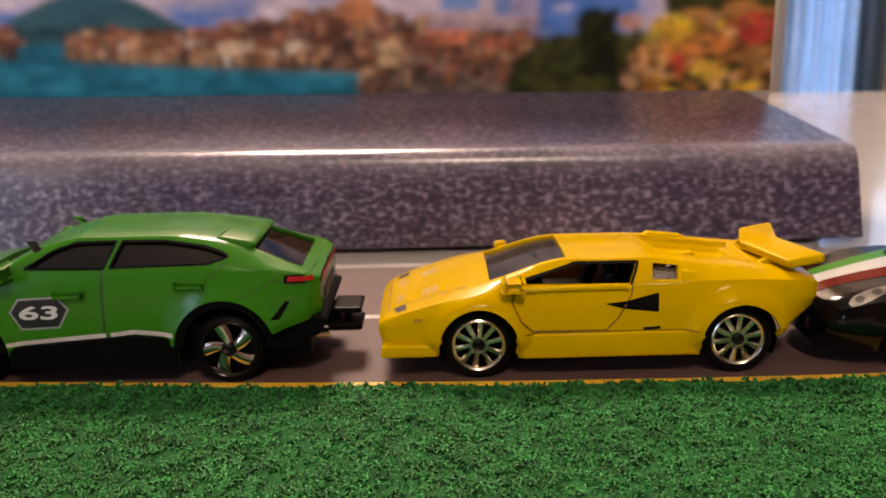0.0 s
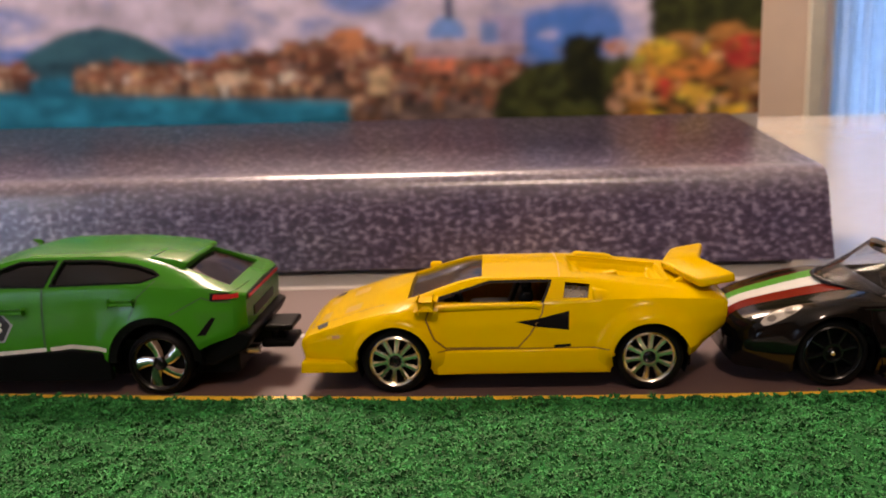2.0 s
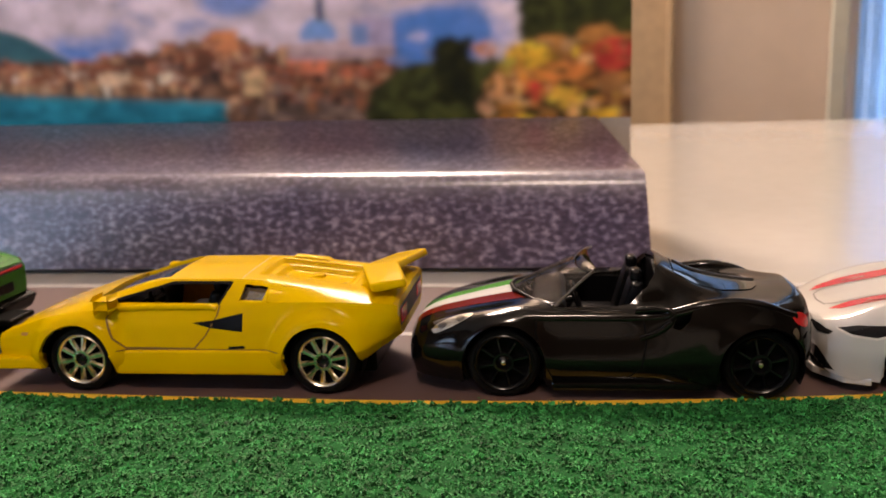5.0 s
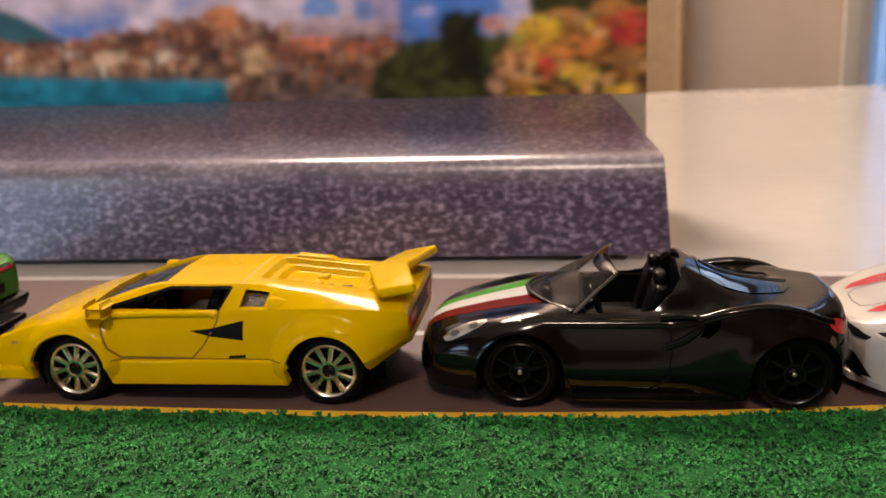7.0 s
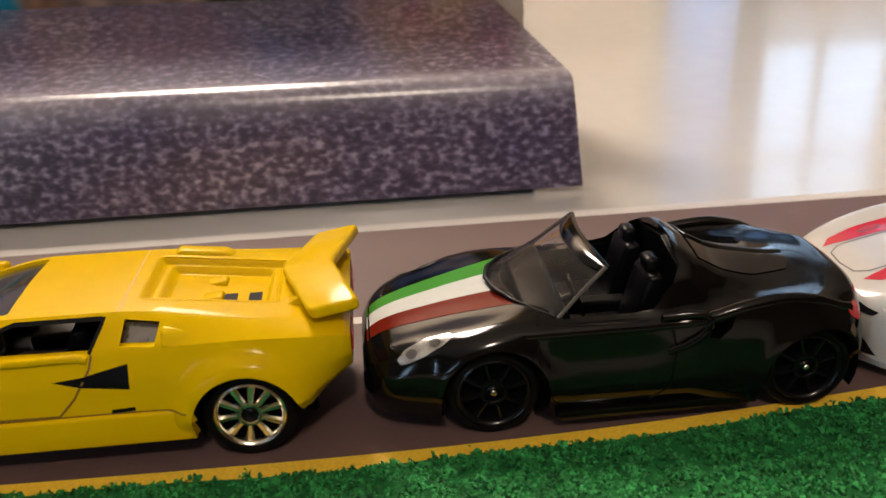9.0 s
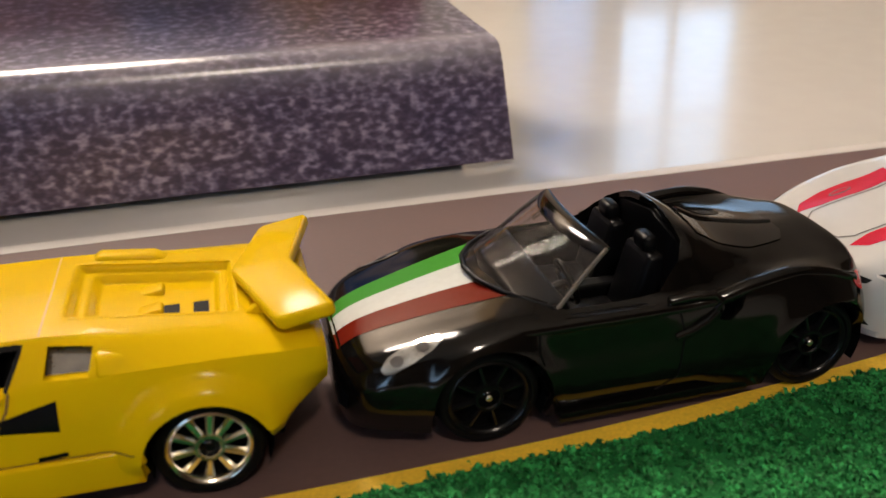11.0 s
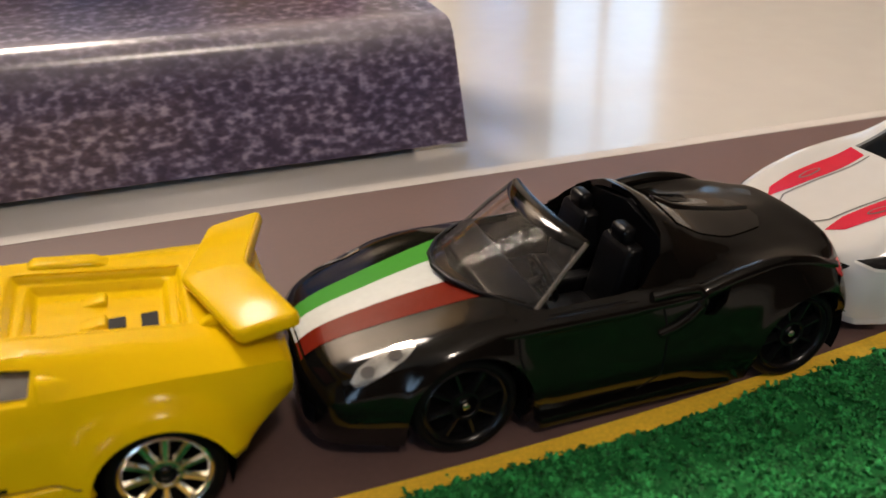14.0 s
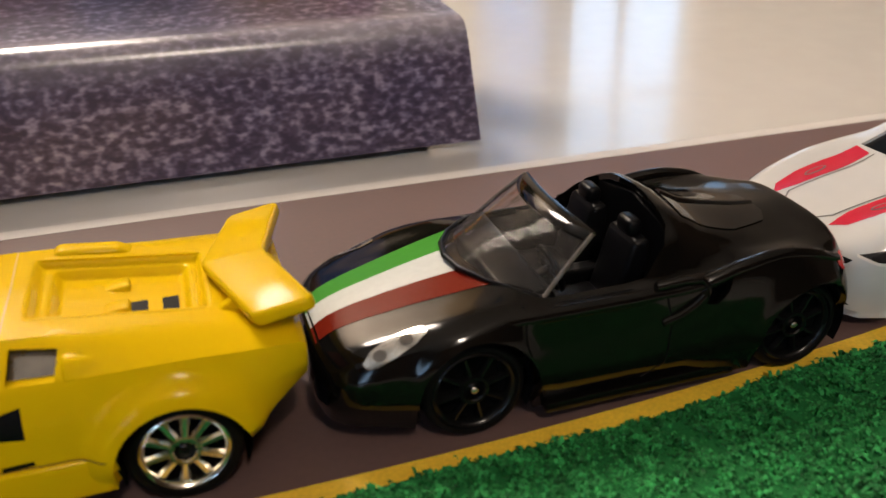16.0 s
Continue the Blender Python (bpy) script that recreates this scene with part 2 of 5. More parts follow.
dado(X0 + 1, 478.0)
dado(586.0, X1 - 1)
TAN = plain("tan_wood_casing", (0.46, 0.315, 0.17), rough=0.55, vary=0.08, scale=20)
casing = tagged(link_mesh("trim", box_bm(168, 254, Y1 - 34, Y1 - 23, Z0, 1500, 4.0, 3), TAN), "tan wooden upright casing on the wall", "trim", kind="structure")
part("moulding", box_bm(244, 252, Y1 - 40, Y1 - 34.2, Z0, 1500, 2.0, 3), TAN, casing)
PALE = plain("pale_green_casing", (0.50, 0.48, 0.38), rough=0.5, vary=0.05, scale=20)
tagged(link_mesh("trim", box_bm(440, 462, Y1 - 32, Y1 - 23, Z0, 1100, 3.0, 3), PALE), "pale painted window casing", "trim", kind="structure")


def window(name, hole, y0, y1, bars, outside, light):
    """A framed window in a wall across y, with glazing bars and the bright sky behind."""
    u0, u1, z0, z1 = hole
    w = empty(name, 0, 0)
    tagged(w, "white framed window with bright daylight outside", "window", kind="structure")
    f, ym = 12.0, (y0 + y1) / 2
    for a, b, c, d in ((u0, u0 + f, z0, z1), (u1 - f, u1, z0, z1), (u0 + f, u1 - f, z0, z0 + f), (u0 + f, u1 - f, z1 - f, z1)):
        part("window_frame", box_bm(a, b, ym - 15, ym + 15, c, d, 1.5), FRAME_W, w)
    for kind, at in bars:
        if kind == "v":
            part("glazing_bar", box_bm(at - 5, at + 5, ym - 8, ym + 8, z0 + f, z1 - f, 1), FRAME_W, w)
        else:
            part("glazing_bar", box_bm(u0 + f, u1 - f, ym - 7, ym + 7, at - 5, at + 5, 1), FRAME_W, w)
    pane = part("pane", box_bm(u0 + f, u1 - f, ym - 1.5, ym + 1.5, z0 + f, z1 - f), GLASS, w)
    pane.visible_shadow = False
    far = tagged(link_mesh("backdrop", box_bm(u0 - 30, u1 + 30, outside, outside + 4, z0 - 100, z1 + 100), light), "bright pale sky outside the window", "sky", kind="structure")
    return w


window("window_1", W1, Y1, Y1 + 60, [("v", 710), ("h", 330)], Y1 + 80, PALE_SKY)
window("window_3", W3, Y1, Y1 + 60, [("h", 300)], Y1 + 90, SKYGLOW)
window("window_2", W2, Y0 - 60, Y0, [("v", -1620), ("h", 760)], Y0 - 90, SKYGLOW)

# folded curtains hang before the far windows
def curtain(x0, x1, step, mat, label):
    bm = bmesh.new()
    cols = []
    n = int((x1 - x0) / step)
    for i in range(n + 1):
        x = x0 + i * step
        y = 1165 + 7 * math.sin(i * 0.62) + 3 * math.sin(i * 1.7 + 1)
        cols.append((bm.verts.new((x, y, -600)), bm.verts.new((x, y + 3, 1100))))
    for a, b in zip(cols, cols[1:]):
        bm.faces.new((a[0], b[0], b[1], a[1]))
    return tagged(link_mesh("curtain", bm, mat, smooth=60), label, "curtain", "curtains at the window")


curtain(472, 560, 2.2, BLUE_CLOTH, "pale blue folded curtain lit by the window behind")
curtain(561, 604, 2.2, SLATE_CLOTH, "slate blue folded curtain beside the window")

# ---- the table ----
table = empty("table", 300, 200)
tagged(table, "glossy white lacquered table", "table")
top = part("tabletop", box_bm(-1000, 1100, -650, 560, -25, 0, 2.0), WHITE_TOP, table)
for sx in (-1, 1):
    for y0 in (-620, 490):
        x0 = 30 + sx * 960
        part("leg", box_bm(x0 - 25, x0 + 25, y0 - 20, y0 + 30, -740, -25, 2), WHITE_TOP, table)

# ---- the road strip ----
RX0, RX1 = -330.0, 420.0


def road_edge(x):
    """The front edge of the strip bows a little towards both ends."""
    u = (x - 75.0) / 75.0
    return 146.0 + (4.6 if u > 0 else 1.8) * min(u * u, 4.0)


def strip_bm(y_lo, y_hi, z0, z1, x0=RX0, x1=RX1, step=6.0):
    """A flat band between two edges given as functions of x."""
    bm = bmesh.new()
    n = max(2, int((x1 - x0) / step))
    rows = []
    for i in range(n + 1):
        x = x0 + (x1 - x0) * i / n
        rows.append([bm.verts.new((x, y_lo(x), z)) for z in (z0, z1)] + [bm.verts.new((x, y_hi(x), z)) for z in (z1, z0)])
    for a, b in zip(rows, rows[1:]):
        for k in range(4):
            bm.faces.new((a[k], b[k], b[(k + 1) % 4], a[(k + 1) % 4]))
    bm.faces.new(rows[0])
    bm.faces.new(rows[-1][::-1])
    bmesh.ops.recalc_face_normals(bm, faces=bm.faces[:])
    return bm


road = tagged(link_mesh("road", strip_bm(lambda x: road_edge(x) - 4.6, lambda x: 226.6, 0.0, 0.30), ROAD), "mauve brown printed card road strip", "road", kind="structure")
tagged(link_mesh("yellow_edge_line", strip_bm(lambda x: road_edge(x) - 3.4, road_edge, 0.30, 0.36), LINE_YELLOW, road), "yellow printed road edge line")
tagged(link_mesh("white_edge_line", strip_bm(lambda x: 223.2, lambda x: 226.5, 0.30, 0.36), LINE_WHITE, road), "white printed road edge line")
tagged(link_mesh("white_lane_line", strip_bm(lambda x: 182.3, lambda x: 184.6, 0.30, 0.36), LINE_WHITE, road), "white printed lane line")

# ---- the printed carton behind the road ----
carton = empty("carton", -1.5, 239.3)
tagged(carton, "glossy dark speckled asphalt-print cardboard carton on the table", "box")
CL, CR = -420.0, 0.0


def sheet(prof, thick, f0=0.0, f1=1.0, n=16):
    """A bent card sheet along x; prof are (y, z) points of its outer side."""
    bm = bmesh.new()
    rings = []
    for i in range(n + 1):
        f = f0 + (f1 - f0) * i / n
        lift, sway = 1.0 + 0.16 * (1 - f), 0.45 * math.sin(f * 9)
        ring = []
        for y, z in prof:
            x = -420.0 + 554.6 * f + f * (1.6 * (1 - min(z, 24.0) / 24.0) - 0.155 * max(0.0, y - 8.0))
            ring.append(bm.verts.new((x, y - 2.5 + sway * (1.0 if z < 20 else 0.4), z * lift)))
        rings.append(ring)
    for a, b in zip(rings, rings[1:]):
        for k in range(len(prof) - 1):
            bm.faces.new((a[k], b[k], b[k + 1], a[k + 1]))
    bmesh.ops.recalc_face_normals(bm, faces=bm.faces[:])
    if sum(q.normal.z - q.normal.y for q in bm.faces) < 0:
        bmesh.ops.reverse_faces(bm, faces=bm.faces[:])
    bmesh.ops.solidify(bm, geom=bm.faces[:], thickness=thick)
    return bm


BEND = [(6.0, 21.6), (6.4, 23.0), (7.0, 24.2), (7.9, 25.2), (9.1, 25.9), (10.6, 26.3)]
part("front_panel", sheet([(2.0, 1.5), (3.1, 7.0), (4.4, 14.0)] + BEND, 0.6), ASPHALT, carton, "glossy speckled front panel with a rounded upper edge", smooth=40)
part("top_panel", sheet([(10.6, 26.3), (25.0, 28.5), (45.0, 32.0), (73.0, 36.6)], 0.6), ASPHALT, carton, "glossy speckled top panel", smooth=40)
part("side_panel", prism_bm([(0.8, 1.2), (4.4, 23.4), (8.6, 25.4), (70.0, 34.4), (70.0, 0.3), (2.6, 0.3)], "x", 124.6, 125.4), plain("dark_card_side", (0.035, 0.028, 0.035), 0.4), carton)
part("rear_panel", box_bm(-420, 124.5, 70.1, 70.9, 0.3, 34.6), CARD, carton)
part("base", box_bm(-420, 124.5, 7, 70.0, 0.0, 0.8), CARD, carton)

# ---- the picture panel behind the carton ----
def picture_bm():
    x0, x1, z0, z1, y = -335.0, 134.5, 36.0, 104.0, 314.0
    nx, nz = 626, 102
    xs, zs = np.linspace(x0, x1, nx + 1), np.linspace(z0, z1, nz + 1)
    gx, gz = np.meshgrid(xs, zs)
    co = np.stack([gx, np.full_like(gx, y), gz], -1).reshape(-1, 3) * MM
    i = np.arange(nz)[:, None] * (nx + 1) + np.arange(nx)[None, :]
    quads = np.stack([i, i + 1, i + nx + 2, i + nx + 1], -1).reshape(-1, 4)
    me = bpy.data.meshes.new("printed_face")
    me.from_pydata(co.tolist(), [], quads.tolist())
    u, v = gx.ravel(), gz.ravel()
    rgb = town_colours(u, v).reshape(nz + 1, nx + 1, 3)
    for _ in range(6):
        soft = np.pad(rgb, ((1, 1), (1, 1), (0, 0)), mode="edge")
        rgb = (soft[:-2, 1:-1] + soft[2:, 1:-1] + soft[1:-1, :-2] + soft[1:-1, 2:] + 2 * rgb) / 6
    rgb = rgb.reshape(-1, 3)
    at = me.color_attributes.new("ink", "FLOAT_COLOR", "POINT")
    at.data.foreach_set("color", np.concatenate([rgb, np.ones((len(rgb), 1))], 1).astype(np.float32).ravel())
    me.materials.append(PICTURE)
    return me


def value_noise(x, y, seed):
    """Smooth lattice noise from 0 to 1."""
    rng = np.random.RandomState(seed)
    t = rng.rand(64, 64)
    xi, yi = np.floor(x).astype(int), np.floor(y).astype(int)
    fx, fy = x - xi, y - yi
    fx, fy = fx * fx * (3 - 2 * fx), fy * fy * (3 - 2 * fy)
    g = lambda a, b: t[(a % 64), (b % 64)]
    return (g(xi, yi) * (1 - fx) + g(xi + 1, yi) * fx) * (1 - fy) + (g(xi, yi + 1) * (1 - fx) + g(xi + 1, yi + 1) * fx) * fy


def fractal(x, y, seed, octaves=4):
    s, a, tot = 0, 1.0, 0
    for o in range(octaves):
        s, tot, a = s + a * value_noise(x * 2**o, y * 2**o, seed + o), tot + a, a * 0.5
    return s / tot


def town_colours(x, z):
    """A lakeside hill town under a cloudy sky, printed: x across and z up in millimetres."""
    rng = np.random.RandomState(5)

    def blot(cx, cz, rx, rz):
        """A soft round mask, 1 in its middle."""
        return np.clip(1.5 - 1.5 * (((x - cx) / rx) ** 2 + ((z - cz) / rz) ** 2), 0, 1)

    def mixed(lo, hi, t):
        return np.array(lo) * (1 - t[:, None]) + np.array(hi) * t[:, None]

    # sky: mauve white cloud with two openings of blue
    cloud, puff = fractal(x / 30 + 3, z / 13 + 9, 11), fractal(x / 9 + 1, z / 5, 17)
    k = np.clip((cloud * 0.65 + puff * 0.35 - 0.25) * 4.5, 0, 1)
    k = k * (1 - 0.95 * np.clip((0.8 * blot(-2, 80, 15, 7) + 1.3 * blot(71, 65, 26, 12) + 0.7 * blot(-140, 76, 30, 7)) * np.clip(4.5 * (0.78 - puff), 0, 1), 0, 1))
    c = np.array([0.030, 0.115, 0.34]) * (1 - k[:, None]) + np.array([0.46, 0.40, 0.47]) * (0.42 + 0.75 * puff[:, None]) * k[:, None]
    # the blue-green hill over the lake
    m = z < 50 + 23 * np.exp(-((x + 96) / 36) ** 2) + 1.5 * fractal(x / 9, x * 0, 21)
    c[m] = mixed((0.010, 0.045, 0.065), (0.030, 0.105, 0.125), fractal(x / 12, z / 6, 23))[m]
    # the town climbs from the shore to the church
    ridge = np.interp(x, [-170, -124, -121, -106, -104, -72, -68, -48, -30, -20, -6, 8, 20, 46, 52, 62], [63, 62, 44, 44, 61, 61, 58, 62.5, 63, 66, 68.5, 63, 62, 60, 57, 52])
    ridge = ridge + 4.5 * (fractal(x / 3.5, x * 0, 25) - 0.5)
    m = z < ridge
    t = fractal(x / 2.6, z / 2.0, 27) ** 1.4
    c[m] = mixed((0.022, 0.012, 0.010), (0.25, 0.13, 0.075), t)[m]
    m = m & (x > 4)
    c[m] = mixed((0.030, 0.020, 0.018), (0.22, 0.145, 0.115), t)[m]
    shore = 45.4 - (x + 8) * 0.0573
    warm = np.array([[0.52, 0.36, 0.24], [0.60, 0.47, 0.36], [0.46, 0.28, 0.15], [0.40, 0.20, 0.10], [0.16, 0.085, 0.05], [0.05, 0.032, 0.03]])
    dusk = np.array([[0.34, 0.15, 0.07], [0.24, 0.11, 0.06], [0.10, 0.05, 0.035], [0.40, 0.24, 0.14], [0.04, 0.025, 0.022], [0.18, 0.12, 0.10]])
    for i in range(520):
        hx = rng.uniform(-168, 54)
        if -121 < hx < -106:
            continue
        ground = 45.4 - (hx + 8) * 0.0573 if hx < -8 else 40.0
        top = np.interp(hx, [-170, -68, -48, -20, -6, 10, 46, 54], [61, 58, 61, 65, 67, 62, 58, 53])
        f = (i / 520) ** 0.9
        hz = top - (top - ground - 1.5) * f
        w, h = rng.uniform(1.2, 4.6), rng.uniform(0.9, 2.8)
        low = hx < -6 and hz < ground + 8
        tone = (warm if low else dusk)[rng.randint(6)] * rng.uniform(0.5, 1.15) * (0.85 if hx > 4 else 1.15)
        inside = (np.abs(x - hx) < w / 2) & (np.abs(z - hz) < h)
        c[inside] = tone
        c[inside & (x > hx + w * 0.15)] = tone * 0.55
        c[(np.abs(x - hx) < w / 2 + 0.3) & (z >= hz + h) & (z < hz + h + 0.7)] = np.array([0.26, 0.085, 0.045]) * rng.uniform(0.5, 1.2)
    for rx, rz, rw, rh, col in ((-6, 66, 5, 4, (0.36, 0.14, 0.06)), (-14, 60, 3.5, 3.5, (0.09, 0.035, 0.02)), (23.6, 56.4, 7, 2.6, (0.42, 0.125, 0.065)), (40.4, 54.0, 5, 2.0, (0.42, 0.12, 0.065)), (4, 51, 4, 4, (0.44, 0.30, 0.16)), (-48, 54, 6, 2.5, (0.50, 0.36, 0.24))):
        m = (np.abs(x - rx) < rw) & (np.abs(z - rz) < rh) & (fractal(x / 2, z / 2, 87) > 0.36)
        c[m] = col
    # domed church with its pale pink walls, and the square tower beside it
    m = (x > 17) & (x < 55) & (z > 58.5) & (z < 65.5 - 2.5 * fractal(x / 4, z * 0, 28))
    c[m] = mixed((0.20, 0.13, 0.15), (0.38, 0.29, 0.31), fractal(x / 3, z / 2, 30))[m]
    c[(((x - 28) / 6.6) ** 2 + ((z - 65.5) / 7.0) ** 2 < 1) & (z > 65)] = (0.10, 0.19, 0.38)
    c[(np.abs(x - 29) < 1.7) & (z > 71.5) & (z < 80)] = (0.045, 0.055, 0.11)
    m = (x > 39.5) & (x < 55) & (z > 62) & (z < 71.6 + 0.8 * fractal(x / 1.5, z * 0, 29))
    c[m] = mixed((0.12, 0.11, 0.20), (0.32, 0.27, 0.37), fractal(x / 2.2, z / 3.0, 31))[m]
    c[(x > 39.5) & (x < 46) & (z > 63) & (z < 70)] = (0.09, 0.15, 0.30)
    # the lake with the shore's dark edge
    m = (z < shore - 0.4 * fractal(x / 5, z * 0, 33)) & (x < -8 + 2 * fractal(z / 2, z * 0, 41))
    m = m | (z < 56.5) & (x > -122) & (x < -106) & (z < 57 - 1.2 * np.abs(x + 114) / 8)
    c[m] = mixed((0.002, 0.075, 0.125), (0.006, 0.205, 0.285), fractal(x / 22, z / 2.2, 32))[m]
    m = m & (z > shore - 1.4) & (x > -100)
    c[m] = c[m] * 0.55 + np.array([0.05, 0.035, 0.025])
    # bushes, the cypress and the wooded slope over the garden houses
    t = fractal(x / 3, z / 3, 71) ** 1.8
    leaf = mixed((0.003, 0.006, 0.003), (0.085, 0.095, 0.018), t)
    m = (x > 44 + 6 * (fractal(x / 5, z / 4, 52) - 0.5)) & (x < 100) & (z < 49 + 8 * np.clip((x - 46) / 18, 0, 1) + 7 * (fractal(x / 4, z / 4, 51) - 0.5))
    c[m] = leaf[m]
    m = (np.abs(x - 76 + 3 * fractal(z / 4, z * 0, 77)) < 6.5) & (z < 63 + 3.5 * fractal(x / 3, x * 0, 78)) & (z > 42)
    c[m] = leaf[m] * 0.30
    m = (x > 95 + 5 * fractal(x / 5, z / 5, 57)) & (z > 53 + 13 * fractal(x / 5, z / 5, 59))
    c[m] = leaf[m] * 0.65
    m = (x > 86) & (z < 56.5 + 12 * fractal(x / 6, z / 6, 60) + 0.05 * (x - 86)) & (z < 44 + (x - 84) * 1.6)
    c[m] = mixed((0.05, 0.022, 0.008), (0.46, 0.20, 0.05), fractal(x / 3.0, z / 2.6, 61))[m]
    tones = np.array([[0.52, 0.21, 0.03], [0.56, 0.33, 0.03], [0.42, 0.13, 0.03], [0.50, 0.26, 0.10], [0.05, 0.035, 0.012], [0.16, 0.05, 0.02], [0.03, 0.04, 0.01], [0.50, 0.28, 0.13]])
    for i in range(170):
        hx = 86 + 49 * rng.rand()
        hz = rng.uniform(37, 45 + min(16, (hx - 86) * 1.1))
        w, h = rng.uniform(0.8, 3.8), rng.uniform(0.6, 2.2)
        inside = (np.abs(x - hx) < w) & (np.abs(z - hz) < h) if i % 3 else (((x - hx) / w) ** 2 + ((z - hz) / h) ** 2) < 1
        c[inside] = tones[rng.randint(8)] * rng.uniform(0.3, 1.1)
    for rx, rz, rw, rh, col in ((85.7, 60.5, 4, 3, (0.46, 0.20, 0.10)), (100, 57.5, 8, 4.5, (0.58, 0.34, 0.03)), (94, 54, 4, 3, (0.34, 0.28, 0.04)), (112, 52, 10, 3.2, (0.50, 0.17, 0.04)), (102, 45.5, 3, 3.2, (0.48, 0.03, 0.03)), (113, 43.5, 6, 3.8, (0.56, 0.33, 0.04)), (129, 57, 7, 5.5, (0.36, 0.03, 0.025)), (128, 46, 4, 5, (0.20, 0.09, 0.03)), (89, 47, 3.4, 5, (0.50, 0.24, 0.10)), (86, 41, 3, 3.5, (0.52, 0.28, 0.16))):
        m = (((x - rx) / rw) ** 2 + ((z - rz) / rh) ** 2 < 1) & (fractal(x / 1.8, z / 1.8, 88) > 0.40)
        c[m] = col
    grain = np.where(z < 62, 0.28 + 1.15 * fractal(x / 4.5, z / 3.2, 81) ** 1.2, 0.80 + 0.40 * fractal(x / 1.6, z / 1.6, 81))
    return np.clip(c * 2.1 * grain[:, None], 0, 1)


panel = empty("picture_panel", 0, 315)
tagged(panel, "printed cardboard picture of a lakeside hill town behind the carton", "picture")
face = new("printed_face", picture_bm())
face.parent = panel
face.matrix_parent_inverse = panel.matrix_world.inverted()
part("backing", box_bm(-335, 134.5, -0.6, 1.6, 0.6, 104), CARD, panel)
part("foot", box_bm(-320, 118, 1.6, 60, 0.0, 3.0), CARD, panel)

# ---- the grass mat ----
def grass_front(x):
    return 104.5 + 0.5 * math.sin(x / 23.0)


def grass_back(x):
    return road_edge(x) - 3.6 + 0.35 * math.sin(x / 7.0)


TURF = plain("green_turf_flock", (0.021, 0.185, 0.045), rough=0.65, vary=0.40, scale=1500, spec=0.2)
nt = TURF.node_tree
island, spread, tint = nt.nodes.new("ShaderNodeNewGeometry"), nt.nodes.new("ShaderNodeMapRange"), nt.nodes.new("ShaderNodeMix")
spread.inputs["To Min"].default_value, spread.inputs["To Max"].default_value = 0.45, 1.6
tint.data_type, tint.blend_type = "RGBA", "MULTIPLY"
tint.inputs[0].default_value = 1.0
paint_in = nt.nodes["Principled BSDF"].inputs["Base Color"]
nt.links.new(island.outputs["Random Per Island"], spread.inputs["Value"])
nt.links.new(paint_in.links[0].from_socket, tint.inputs[6])
nt.links.new(spread.outputs[0], tint.inputs[7])
nt.links.new(tint.outputs[2], paint_in)
TURF_BASE = plain("dark_green_turf_backing", (0.013, 0.115, 0.029), rough=0.95, vary=0.3, scale=900, spec=0.1)
mat = tagged(link_mesh("turf_mat", strip_bm(grass_front, grass_back, 0.3, 1.1, -330, 420), TURF_BASE), "dark green backing of the turf mat in front of the road", "turf mat")


